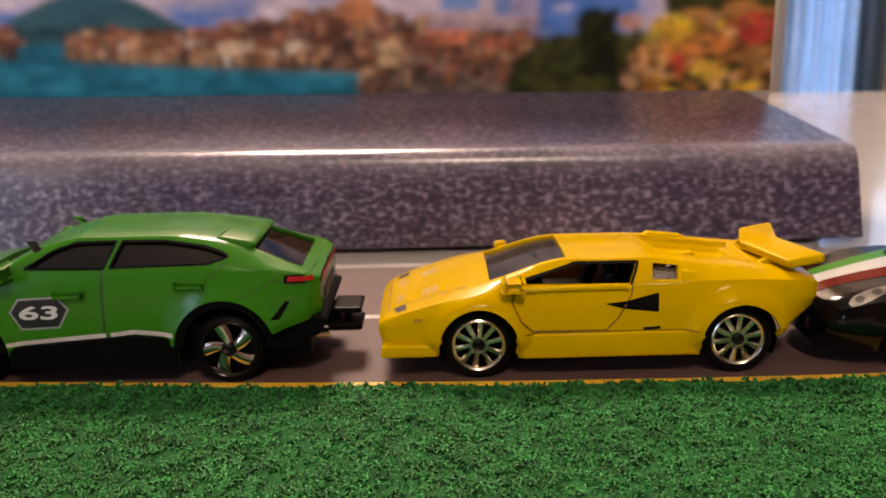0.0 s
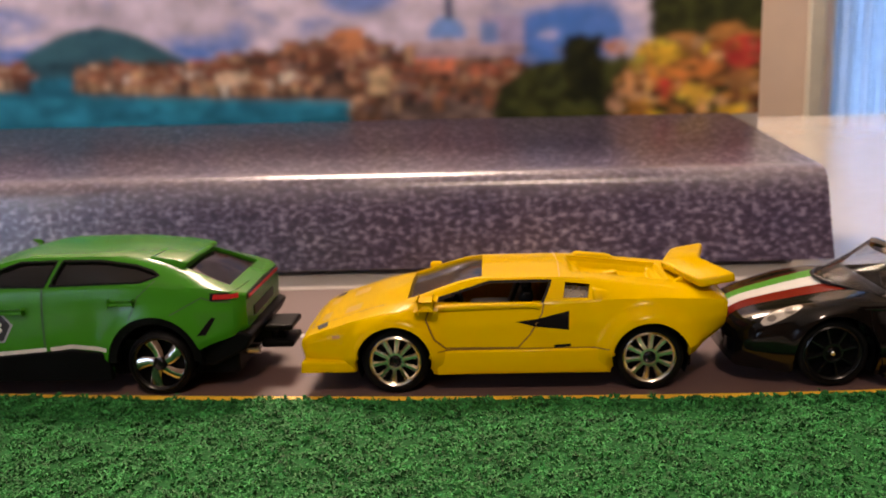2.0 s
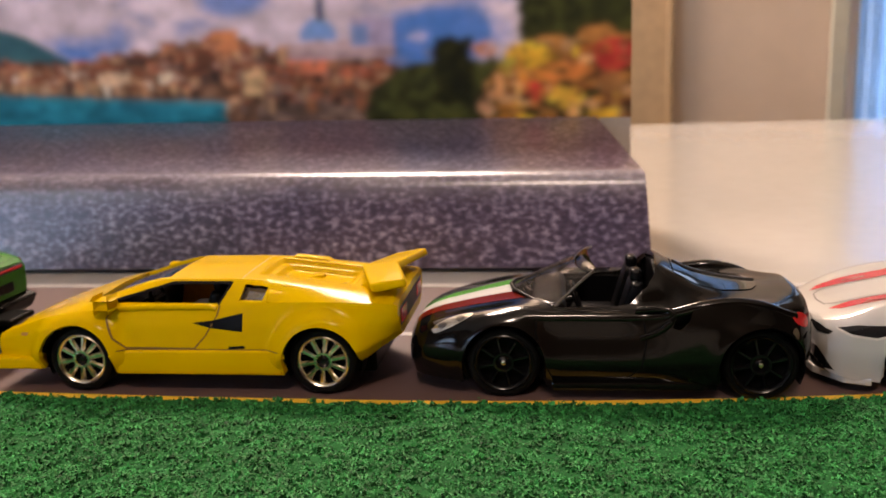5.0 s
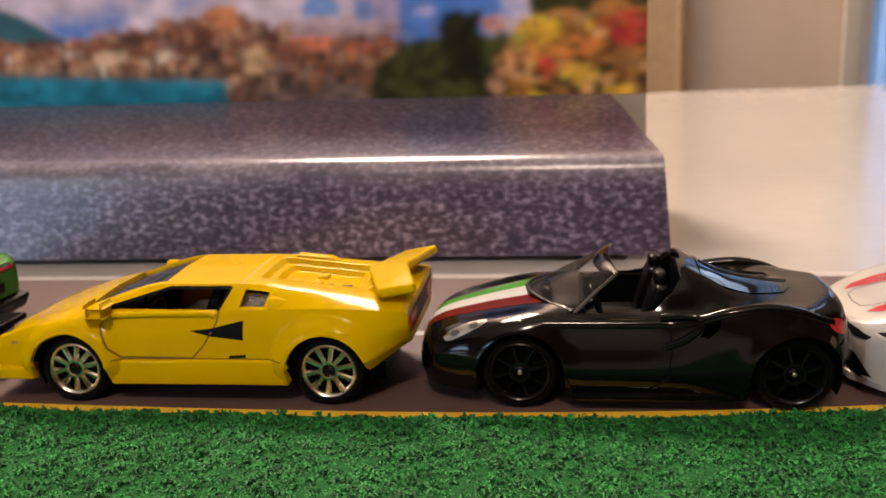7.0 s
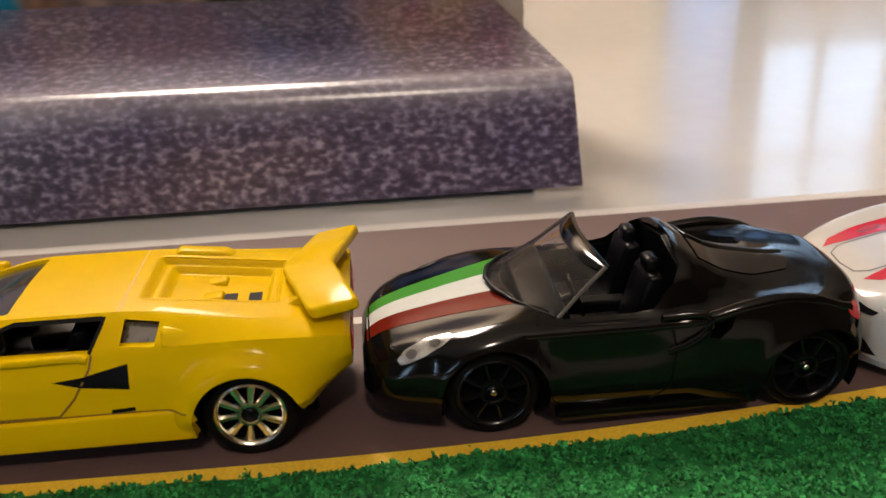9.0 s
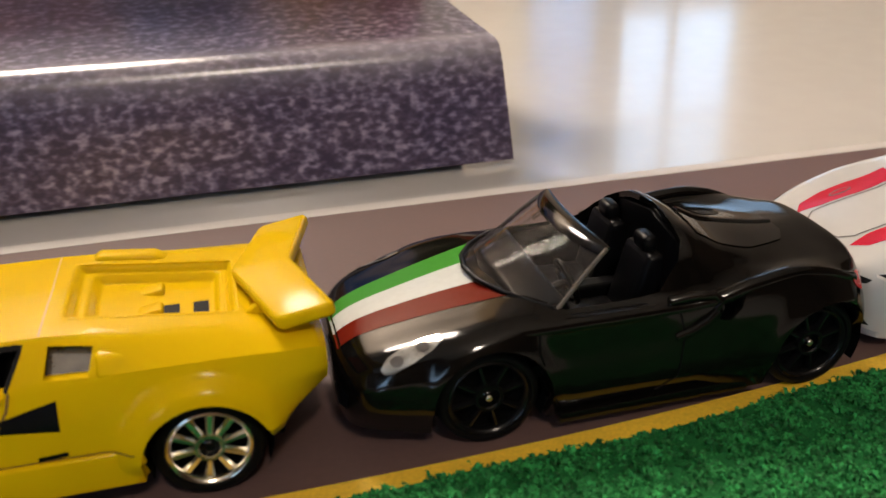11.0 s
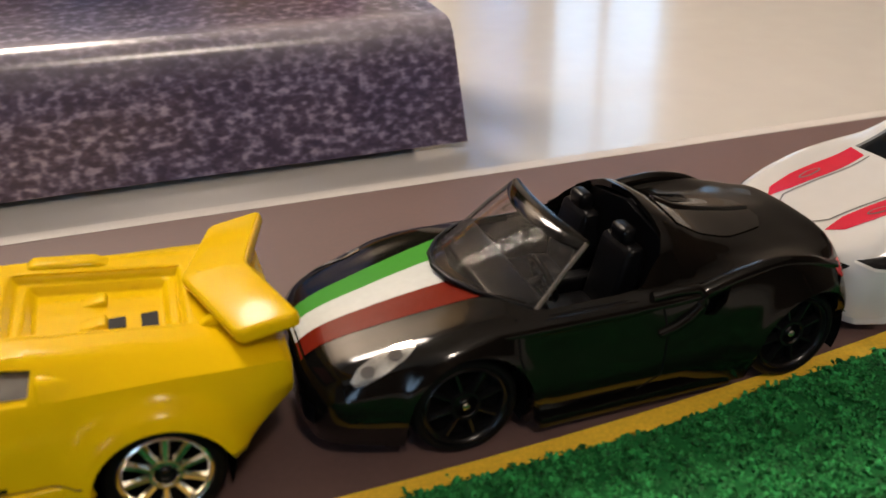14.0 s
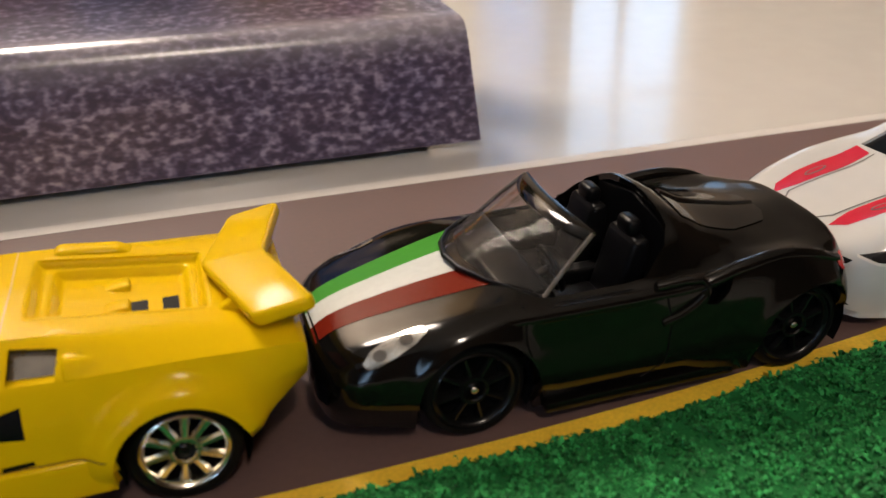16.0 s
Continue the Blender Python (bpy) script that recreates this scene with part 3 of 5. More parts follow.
def flock():
    """Crumbs of green flock: short bent fibres in loose clumps, dense where the camera passes."""
    rng = np.random.RandomState(7)
    n_near, n_far = 52000, 14000
    x = np.concatenate([rng.uniform(-85, 205, n_near), rng.uniform(-330, 420, n_far)])
    keep = np.ones(len(x), bool)
    keep[n_near:] = (x[n_near:] < -85) | (x[n_near:] > 205)
    x = x[keep]
    front = 104.5 + 0.5 * np.sin(x / 23.0)
    u = (x - 75.0) / 75.0
    backe = 146.0 + np.where(u > 0, 4.6, 1.8) * np.minimum(u * u, 4.0) - 3.6 + 0.35 * np.sin(x / 7.0)
    f = rng.rand(len(x))
    y = front + (backe - front) * f + rng.normal(0, 0.25, len(x))
    lump = fractal(x / 1.5, y / 1.5, 91, 3)
    base = 0.80 + 1.7 * (lump - 0.45)
    verts, faces = [], []
    n = len(x)
    blades = 3
    k = np.arange(n * blades)
    bx, by, bz = np.repeat(x, blades), np.repeat(y, blades), np.repeat(base, blades)
    bx, by = bx + rng.normal(0, 0.22, len(k)), by + rng.normal(0, 0.22, len(k))
    a = rng.uniform(0, 2 * np.pi, len(k))
    lean = rng.uniform(0.25, 1.25, len(k))
    h = rng.uniform(0.45, 1.05, len(k)) * np.where(rng.rand(len(k)) < np.where(np.repeat(f, blades) > 0.97, 0.03, 0.006), 1.5, 1.0)
    w = rng.uniform(0.16, 0.34, len(k))
    dx, dy = np.cos(a), np.sin(a)
    px, py = -dy * w, dx * w
    p0 = np.stack([bx - px, by - py, bz], -1)
    p1 = np.stack([bx + px, by + py, bz], -1)
    mx, my, mz = bx + dx * lean * h * 0.35, by + dy * lean * h * 0.35, bz + h * 0.62
    p2 = np.stack([mx + px * 0.8, my + py * 0.8, mz], -1)
    p3 = np.stack([mx - px * 0.8, my - py * 0.8, mz], -1)
    p4 = np.stack([bx + dx * lean * h, by + dy * lean * h, bz + h * (1.0 - 0.75 * lean)], -1)
    co = np.stack([p0, p1, p2, p3, p4], 1).reshape(-1, 3) * MM
    i = k[:, None] * 5
    loops = np.concatenate([i + [0, 1, 2, 3], i + [3, 2, 4]], 1)
    me = bpy.data.meshes.new("turf_fibres")
    nb = len(k)
    me.vertices.add(len(co))
    me.vertices.foreach_set("co", co.ravel())
    me.loops.add(nb * 7)
    me.loops.foreach_set("vertex_index", loops.ravel().astype(np.int32))
    me.polygons.add(nb * 2)
    starts = (np.arange(nb)[:, None] * 7 + np.array([0, 4])).ravel()
    me.polygons.foreach_set("loop_start", starts.astype(np.int32))
    me.update(calc_edges=True)
    me.validate()
    me.materials.append(TURF)
    return me


tagged(new("turf_fibres", flock()), "green crumbly flocked turf on the mat", "turf", kind="stuff")

# ---- toy car helpers ----
from mathutils.bvhtree import BVHTree


def slopes(x, v):
    """Monotone cubic slopes, so that lofted lines never overshoot."""
    h, d = np.diff(x), np.diff(v, axis=0) / np.diff(x)[:, None]
    m = np.zeros_like(v)
    m[0], m[-1] = d[0], d[-1]
    for i in range(1, len(x) - 1):
        w1, w2 = 2 * h[i] + h[i - 1], h[i] + 2 * h[i - 1]
        same = d[i - 1] * d[i] > 0
        with np.errstate(divide="ignore", invalid="ignore"):
            hm = (w1 + w2) / (w1 / d[i - 1] + w2 / d[i])
        m[i] = np.where(same, hm, 0)
    return m


def loft_value(xs, v, m, x):
    i = int(np.clip(np.searchsorted(xs, x) - 1, 0, len(xs) - 2))
    h = xs[i + 1] - xs[i]
    t = np.clip((x - xs[i]) / h, 0, 1)
    return (2 * t**3 - 3 * t**2 + 1) * v[i] + (t**3 - 2 * t**2 + t) * h * m[i] + (-2 * t**3 + 3 * t**2) * v[i + 1] + (t**3 - t**2) * h * m[i + 1]


def section(p, s, w):
    """A point of the cross-section, between a broken line (w = 0) and a smooth curve (w = 1)."""
    k = min(int(s), len(p) - 2)
    t = s - k
    a, b = p[k], p[k + 1]
    q = a + (b - a) * t
    before = p[k - 1] if k else a * 2 - b
    after = p[k + 2] if k + 2 < len(p) else np.array([-p[k][0], p[k][1]])
    c = 0.5 * (2 * a + (b - before) * t + (2 * before - 5 * a + 4 * b - after) * t * t + (3 * a - before - 3 * b + after) * t**3)
    return q * (1 - w) + c * w


def shell(stations, arches, w=0.7, nseg=6, step=0.9, flare=0.5, flare_w=1.6, crisp=0.0):
    """The outer skin of a car, nose at x = 0, as a loft of half sections (y, z) from the sill to the roof's middle.
    Arches are (x, z, radius) of the wheel openings."""
    xs = np.array([s[0] for s in stations], float)
    v = np.array([np.ravel(s[1]) for s in stations], float)
    m = slopes(xs, v)
    xx = set(np.round(np.linspace(xs[0], xs[-1], int((xs[-1] - xs[0]) / step)), 3))
    xx |= {float(a) for a in xs}
    for ax, az, r in arches:
        xx = {x for x in xx if abs(x - ax) > r + 0.35}
        xx |= {round(ax + r * math.cos(math.pi * i / 22), 3) for i in range(1, 22)}
        xx |= {ax - r - 0.02, ax + r + 0.02, ax - r + 0.02, ax + r - 0.02}
    xx = sorted(x for x in xx if xs[0] <= x <= xs[-1])
    k = v.shape[1] // 2
    grid = [i / nseg for i in range((k - 1) * nseg + 1)]
    bm = bmesh.new()
    left, right = [], []
    for x in xx:
        p = loft_value(xs, v, m, x).reshape(-1, 2)
        pts = [section(p, s, w) for s in grid]
        low = -1.0
        for ax, az, r in arches:
            if abs(x - ax) < r:
                low = max(low, az + math.sqrt(r * r - (x - ax) ** 2))
        if low > 0:
            j = next((i for i, q in enumerate(pts) if q[1] >= low), None)
            if j:
                a, b = pts[j - 1], pts[j]
                e = a + (b - a) * (low - a[1]) / max(1e-6, b[1] - a[1])
                pts = [e] * j + pts[j:]
        row_l, row_r = [], []
        for q in pts:
            y, z = float(q[0]), float(q[1])
            for ax, az, r in arches:
                d = math.hypot(x - ax, z - az)
                if y > 4:
                    bulge = 1 / (1 + math.exp((d - r - flare_w) / crisp)) if crisp else math.exp(-(((d - r) / flare_w) ** 2))
                    y += flare * bulge * min(1, max(0, (z - az + 2) / 3))
            row_r.append(bm.verts.new((x, -y, z)))
            row_l.append(bm.verts.new((x, y, z)))
        left.append(row_l)
        right.append(row_r)
    for i in range(len(xx) - 1):
        for j in range(len(grid) - 1):
            bm.faces.new((right[i][j], right[i + 1][j], right[i + 1][j + 1], right[i][j + 1]))
            bm.faces.new((left[i][j], left[i][j + 1], left[i + 1][j + 1], left[i + 1][j]))
    for a, flip in ((0, False), (-1, True)):
        for j in range(len(grid) - 1):
            q = [left[a][j], left[a][j + 1], right[a][j + 1], right[a][j]]
            bm.faces.new(q[::-1] if not flip else q)
    bmesh.ops.remove_doubles(bm, verts=bm.verts[:], dist=0.004)
    bmesh.ops.dissolve_degenerate(bm, dist=0.004, edges=bm.edges[:])
    bmesh.ops.recalc_face_normals(bm, faces=bm.faces[:])
    if sum(f.normal.z * f.calc_area() for f in bm.faces) < 0:
        bmesh.ops.reverse_faces(bm, faces=bm.faces[:])
    return bm


def temp_object(bm):
    me = bpy.data.meshes.new("temp")
    bm.to_mesh(me)
    bm.free()
    return new("temp", me)


def hollow(bm, thick, cutters):
    """Gives the skin a thickness and takes the cutters out of it; all in millimetres."""
    ob = temp_object(bm)
    so = ob.modifiers.new("thickness", "SOLIDIFY")
    so.thickness, so.offset = thick, -1
    tools = [temp_object(c) for c in cutters]
    cuts = []
    for t in tools:
        b = ob.modifiers.new("opening", "BOOLEAN")
        b.operation, b.object, b.solver = "DIFFERENCE", t, "EXACT"
        cuts.append(b)
    whole = len(ob.data.vertices)
    # the first way of cutting that keeps the skin whole
    for solver, self_cut in (("EXACT", True), ("EXACT", False), ("FAST", False)):
        for b in cuts:
            b.solver = solver
            if solver == "EXACT":
                b.use_self = self_cut
        deps = bpy.context.evaluated_depsgraph_get()
        deps.update()
        me = bpy.data.meshes.new_from_object(ob.evaluated_get(deps))
        if len(me.vertices) > whole * 1.2:
            break
    out = bmesh.new()
    out.from_mesh(me)
    low = [min(v.co[k] for v in ob.data.vertices) - 0.2 for k in range(3)]
    high = [max(v.co[k] for v in ob.data.vertices) + 0.2 for k in range(3)]
    stray = [v for v in out.verts if any(not low[k] <= v.co[k] <= high[k] for k in range(3))]
    bmesh.ops.delete(out, geom=stray, context="VERTS")
    for o in [ob, *tools]:
        data = o.data
        bpy.data.objects.remove(o)
        bpy.data.meshes.remove(data)
    bpy.data.meshes.remove(me)
    return out


VIEWS = {
    "near": (lambda a, b: (a, -99, b), Vector((0, 1, 0))), "far": (lambda a, b: (a, 99, b), Vector((0, -1, 0))),
    "top": (lambda a, b: (a, b, 99), Vector((0, 0, -1))), "front": (lambda a, b: (-99, a, b), Vector((1, 0, 0))),
    "rear": (lambda a, b: (299, a, b), Vector((-1, 0, 0))),
    "near_lamp": (lambda a, b: (a - 24.5, -11.6 + 0.70 * b - 63.0, 13.6 + 0.71 * b + 62.0), Vector((0.25, 0.68, -0.69)).normalized()),
    "far_lamp": (lambda a, b: (a - 24.5, 11.6 - 0.70 * b + 63.0, 13.6 + 0.71 * b + 62.0), Vector((0.25, -0.68, -0.69)).normalized()),
}


def patch_on(tree, poly, view, lift=0.05, cell=0.8, thick=0.0):
    """A polygon laid on a skin: seen from a side as (x, z), from above as (x, y), from the ends as (y, z)."""
    bm = bmesh.new()
    bm.faces.new([bm.verts.new((a, b, 0)) for a, b in poly])
    for axis in (0, 1):
        lo, hi = min(p[axis] for p in poly), max(p[axis] for p in poly)
        n = int((hi - lo) / cell)
        for i in range(1, n + 1):
            c = lo + (hi - lo) * i / (n + 1)
            bmesh.ops.bisect_plane(bm, geom=bm.verts[:] + bm.edges[:] + bm.faces[:], plane_co=(c, 0, 0) if axis == 0 else (0, c, 0), plane_no=(1, 0, 0) if axis == 0 else (0, 1, 0))
    start, way = VIEWS[view]
    bad = []
    for v in bm.verts:
        hit, nor, _, _ = tree.ray_cast(Vector(start(v.co.x, v.co.y)), way)
        if hit is None:
            bad.append(v)
        else:
            if nor.dot(way) > 0:
                nor = -nor
            v.co = hit + nor * lift
    bmesh.ops.delete(bm, geom=bad, context="VERTS")
    bmesh.ops.recalc_face_normals(bm, faces=bm.faces[:])
    if bm.faces and sum(f.normal.dot(way) for f in bm.faces) > 0:
        bmesh.ops.reverse_faces(bm, faces=bm.faces[:])
    if thick and bm.verts:
        low = [min(v.co[k] for v in bm.verts) - thick for k in range(3)]
        high = [max(v.co[k] for v in bm.verts) + thick for k in range(3)]
        bmesh.ops.solidify(bm, geom=bm.faces[:], thickness=thick)
        for v in bm.verts:
            for k in range(3):
                v.co[k] = min(high[k], max(low[k], v.co[k]))
    return bm


def line_on(tree, pts, width, view, lift=0.04, step=0.5):
    """A narrow line along a path on a skin."""
    path = []
    for a, b in zip(pts, pts[1:]):
        n = max(1, int(math.dist(a, b) / step))
        path += [(a[0] + (b[0] - a[0]) * i / n, a[1] + (b[1] - a[1]) * i / n) for i in range(n)]
    path.append(pts[-1])
    start, way = VIEWS[view]
    bm = bmesh.new()
    last = None
    for i, p in enumerate(path):
        q0, q1 = path[max(0, i - 1)], path[min(len(path) - 1, i + 1)]
        dx, dy = q1[0] - q0[0], q1[1] - q0[1]
        l = math.hypot(dx, dy) or 1
        ends = []
        for s in (-1, 1):
            c = (p[0] - dy / l * width / 2 * s, p[1] + dx / l * width / 2 * s)
            hit, nor, _, _ = tree.ray_cast(Vector(start(*c)), way)
            if hit is None:
                ends = None
                break
            if nor.dot(way) > 0:
                nor = -nor
            ends.append(bm.verts.new(hit + nor * lift))
        if ends and last:
            bm.faces.new((last[0], last[1], ends[1], ends[0]))
        last = ends
    bmesh.ops.recalc_face_normals(bm, faces=bm.faces[:])
    return bm


def lathe_bm(profile, segs=40, cx=0.0, cy=0.0, cz=0.0, axis="y"):
    """Turns a profile (radius, along) about an axis."""
    bm = bmesh.new()
    rings = []
    for i in range(segs):
        a = 2 * math.pi * i / segs
        c, s = math.cos(a), math.sin(a)
        ring = []
        for r, h in profile:
            p = {"y": (r * c, h, r * s), "x": (h, r * c, r * s), "z": (r * c, r * s, h)}[axis]
            ring.append(bm.verts.new((p[0] + cx, p[1] + cy, p[2] + cz)))
        rings.append(ring)
    for i in range(segs):
        a, b = rings[i], rings[(i + 1) % segs]
        for k in range(len(profile) - 1):
            bm.faces.new((a[k], a[k + 1], b[k + 1], b[k]))
    bmesh.ops.remove_doubles(bm, verts=bm.verts[:], dist=0.001)
    bmesh.ops.recalc_face_normals(bm, faces=bm.faces[:])
    return bm


def join_bm(*many):
    out = bmesh.new()
    for b in many:
        me = bpy.data.meshes.new("piece")
        b.to_mesh(me)
        b.free()
        out.from_mesh(me)
        bpy.data.meshes.remove(me)
    return out


def tube_bm(points, radius, segs=8, closed=False):
    """A round bar along a path."""
    bm = bmesh.new()
    pts = [Vector(p) for p in points]
    rings = []
    n = len(pts)
    for i, p in enumerate(pts):
        a = pts[(i - 1) % n] if closed or i else p
        b = pts[(i + 1) % n] if closed or i < n - 1 else p
        q = (b - a).to_track_quat("Z", "Y")
        rings.append([bm.verts.new(p + q @ Vector((radius * math.cos(t * 2 * math.pi / segs), radius * math.sin(t * 2 * math.pi / segs), 0))) for t in range(segs)])
    for i in range(n if closed else n - 1):
        a, b = rings[i], rings[(i + 1) % n]
        for k in range(segs):
            bm.faces.new((a[k], a[(k + 1) % segs], b[(k + 1) % segs], b[k]))
    if not closed:
        bm.faces.new(rings[0])
        bm.faces.new(rings[-1])
    bmesh.ops.recalc_face_normals(bm, faces=bm.faces[:])
    return bm


TYRE = plain("black_plastic_tyre", (0.003, 0.003, 0.003), rough=0.5, vary=0.2, scale=900, spec=0.12)
CHROME = plain("chrome_rim", (0.80, 0.76, 0.64), rough=0.20, metal=1.0, vary=0.05, scale=500)
RIM_DARK = plain("black_rim", (0.004, 0.004, 0.004), rough=0.22, vary=0.1, scale=500, spec=0.32)
WELL = plain("black_chassis_plastic", (0.003, 0.003, 0.003), rough=0.40, vary=0.2, scale=600, spec=0.07)
SEAT = plain("black_interior_plastic", (0.002, 0.002, 0.0025), rough=0.35, vary=0.2, scale=500, spec=0.15)
SEAM = plain("panel_gap_shadow_paint", (0.20, 0.10, 0.006), rough=0.5, vary=0.1)


def wheel(car, x, y, z, r, width, rim_r, spokes, rim_mat, side, lip_mat=None, pin=False):
    """A wheel whose outer face looks along side (-1 near, 1 far): hub drum > tyre, rim, cap."""
    s = side
    drum = part("wheel", lathe_bm([(0, s * -width / 2), (rim_r * 0.97, s * -width / 2), (rim_r * 0.97, s * (width / 2 - 2.0)), (0, s * (width / 2 - 2.0))], 32, x, y, z), WELL, car)
    h = width / 2
    prof = [(rim_r, s * -h), (r - 0.9, s * -h), (r - 0.25, s * (-h + 0.35)), (r, s * (-h + 0.9)), (r, s * (h - 0.9)), (r - 0.25, s * (h - 0.3)), (r - 0.8, s * h), (rim_r + 0.15, s * (h - 0.05)), (rim_r, s * (h - 0.4)), (rim_r, s * -h)]
    part("tyre", lathe_bm(prof, 48, x, y, z), TYRE, drum, smooth=40)
    lip = lathe_bm([(rim_r * 0.86, s * (h - 0.55)), (rim_r * 0.90, s * (h - 0.2)), (rim_r * 0.96, s * (h - 0.02)), (rim_r + 0.02, s * (h - 0.15)), (rim_r + 0.02, s * (h - 1.6)), (rim_r * 0.86, s * (h - 1.6)), (rim_r * 0.86, s * (h - 0.55))], 48, x, y, z)
    pieces = [] if lip_mat else [lip]
    for i in range(spokes[0]):
        a = 2 * math.pi * (i + 0.3) / spokes[0]
        w0, w1, twist = spokes[1], spokes[2], spokes[3]
        q = bmesh.new()
        ring = []
        for f in (0.0, 0.35, 0.7, 1.0):
            rr = rim_r * (0.24 + 0.66 * f)
            ww = w0 + (w1 - w0) * f
            aa = a + twist * f
            d = s * (h - 0.35 - 0.55 * math.sin(f * math.pi * 0.5) * 0.4)
            c, sn = math.cos(aa), math.sin(aa)
            row = []
            for u, dep in ((-ww / 2, 0.35), (-ww * 0.22, 0), (ww * 0.22, 0), (ww / 2, 0.35), (ww / 2, 1.0), (-ww / 2, 1.0)):
                row.append(q.verts.new((x + rr * c - u * sn, y + d - s * dep, z + rr * sn + u * c)))
            ring.append(row)
        for m0, m1 in zip(ring, ring[1:]):
            for k in range(6):
                q.faces.new((m0[k], m1[k], m1[(k + 1) % 6], m0[(k + 1) % 6]))
        q.faces.new(ring[0])
        q.faces.new(ring[-1])
        bmesh.ops.recalc_face_normals(q, faces=q.faces[:])
        pieces.append(q)
    if spokes[0] > 6:
        pieces.append(lathe_bm([(rim_r * 0.25, s * (h - 0.45)), (rim_r * 0.28, s * (h - 0.25)), (rim_r * 0.35, s * (h - 0.25)), (rim_r * 0.38, s * (h - 0.5)), (rim_r * 0.38, s * (h - 1.5)), (0, s * (h - 1.5))], 28, x, y, z))
    part("rim", join_bm(*pieces), rim_mat, drum, smooth=35)
    if lip_mat:
        part("rim_lip", lip, lip_mat, drum, smooth=35)
    cap = [(0, s * (h - 0.55)), (rim_r * 0.09, s * (h - 0.5)), (rim_r * 0.13, s * (h - 0.8)), (rim_r * 0.25, s * (h - 0.9)), (rim_r * 0.25, s * (h - 1.5))]
    part("hub_cap", lathe_bm(cap, 20, x, y, z), RIM_DARK, drum, smooth=50)
    if pin:
        part("axle_end", lathe_bm([(0, s * (h - 0.1)), (rim_r * 0.07, s * (h - 0.15)), (rim_r * 0.10, s * (h - 0.35)), (rim_r * 0.10, s * (h - 0.8))], 14, x, y, z), CHROME, drum, "bright axle end", smooth=50)


def well_bm(r, y_out, y_in, x, z):
    """The lining of a wheel arch, open below the axle."""
    bm = lathe_bm([(r, y_out), (r, y_in), (0, y_in)], 30, x, 0, z)
    bmesh.ops.bisect_plane(bm, geom=bm.verts[:] + bm.edges[:] + bm.faces[:], plane_co=(0, 0, z - 3.2), plane_no=(0, 0, -1), clear_outer=True)
    return bm


def mirrored(pts):
    return [(a, -b) for a, b in pts][::-1]


def chassis(car, x0, x1, half, z0, z1, mat=None):
    part("chassis", box_bm(x0, x1, -half, half, z0, z1, 0.5), mat or WELL, car)


def seats(car, x, ys, z0, back_z, mat):
    for y in ys:
        base = part("seat", box_bm(x - 7, x + 1, y - 3.6, y + 3.6, z0, z0 + 2.6, 0.9, 3), mat, car, smooth=50)
        bm = prism_bm([(x + 0.2, z0 + 1.5), (x + 2.6, back_z - 2.4), (x + 3.0, back_z - 1.8), (x + 5.0, back_z - 1.8), (x + 4.6, z0 + 1.5)], "y", y - 3.3, y + 3.3, 0.7, 3)
        part("backrest", bm, mat, base, smooth=50)
        part("headrest", box_bm(x + 2.8, x + 4.8, y - 1.7, y + 1.7, back_z - 2.2, back_z, 0.7, 3), mat, base, smooth=50)


def steering_wheel(car, x, y, z, r=2.6):
    ring = [(x - r * 0.35 * math.sin(a), y + r * math.cos(a), z + r * math.sin(a)) for a in [i * math.pi / 10 for i in range(20)]]
    bar = tube_bm([(x, y - r, z), (x - 0.2, y, z), (x, y + r, z)], 0.35, 6)
    part("steering_wheel", join_bm(tube_bm(ring, 0.4, 8, True), bar, tube_bm([(x, y, z), (x - 4, y, z - 1.2)], 0.6, 8)), SEAT, car, smooth=50)


def disc_poly(cx, cy, rx, ry, n=20, turn=0.0):
    c, s = math.cos(turn), math.sin(turn)
    return [(cx + rx * math.cos(a) * c - ry * math.sin(a) * s, cy + rx * math.cos(a) * s + ry * math.sin(a) * c) for a in [2 * math.pi * i / n for i in range(n)]]


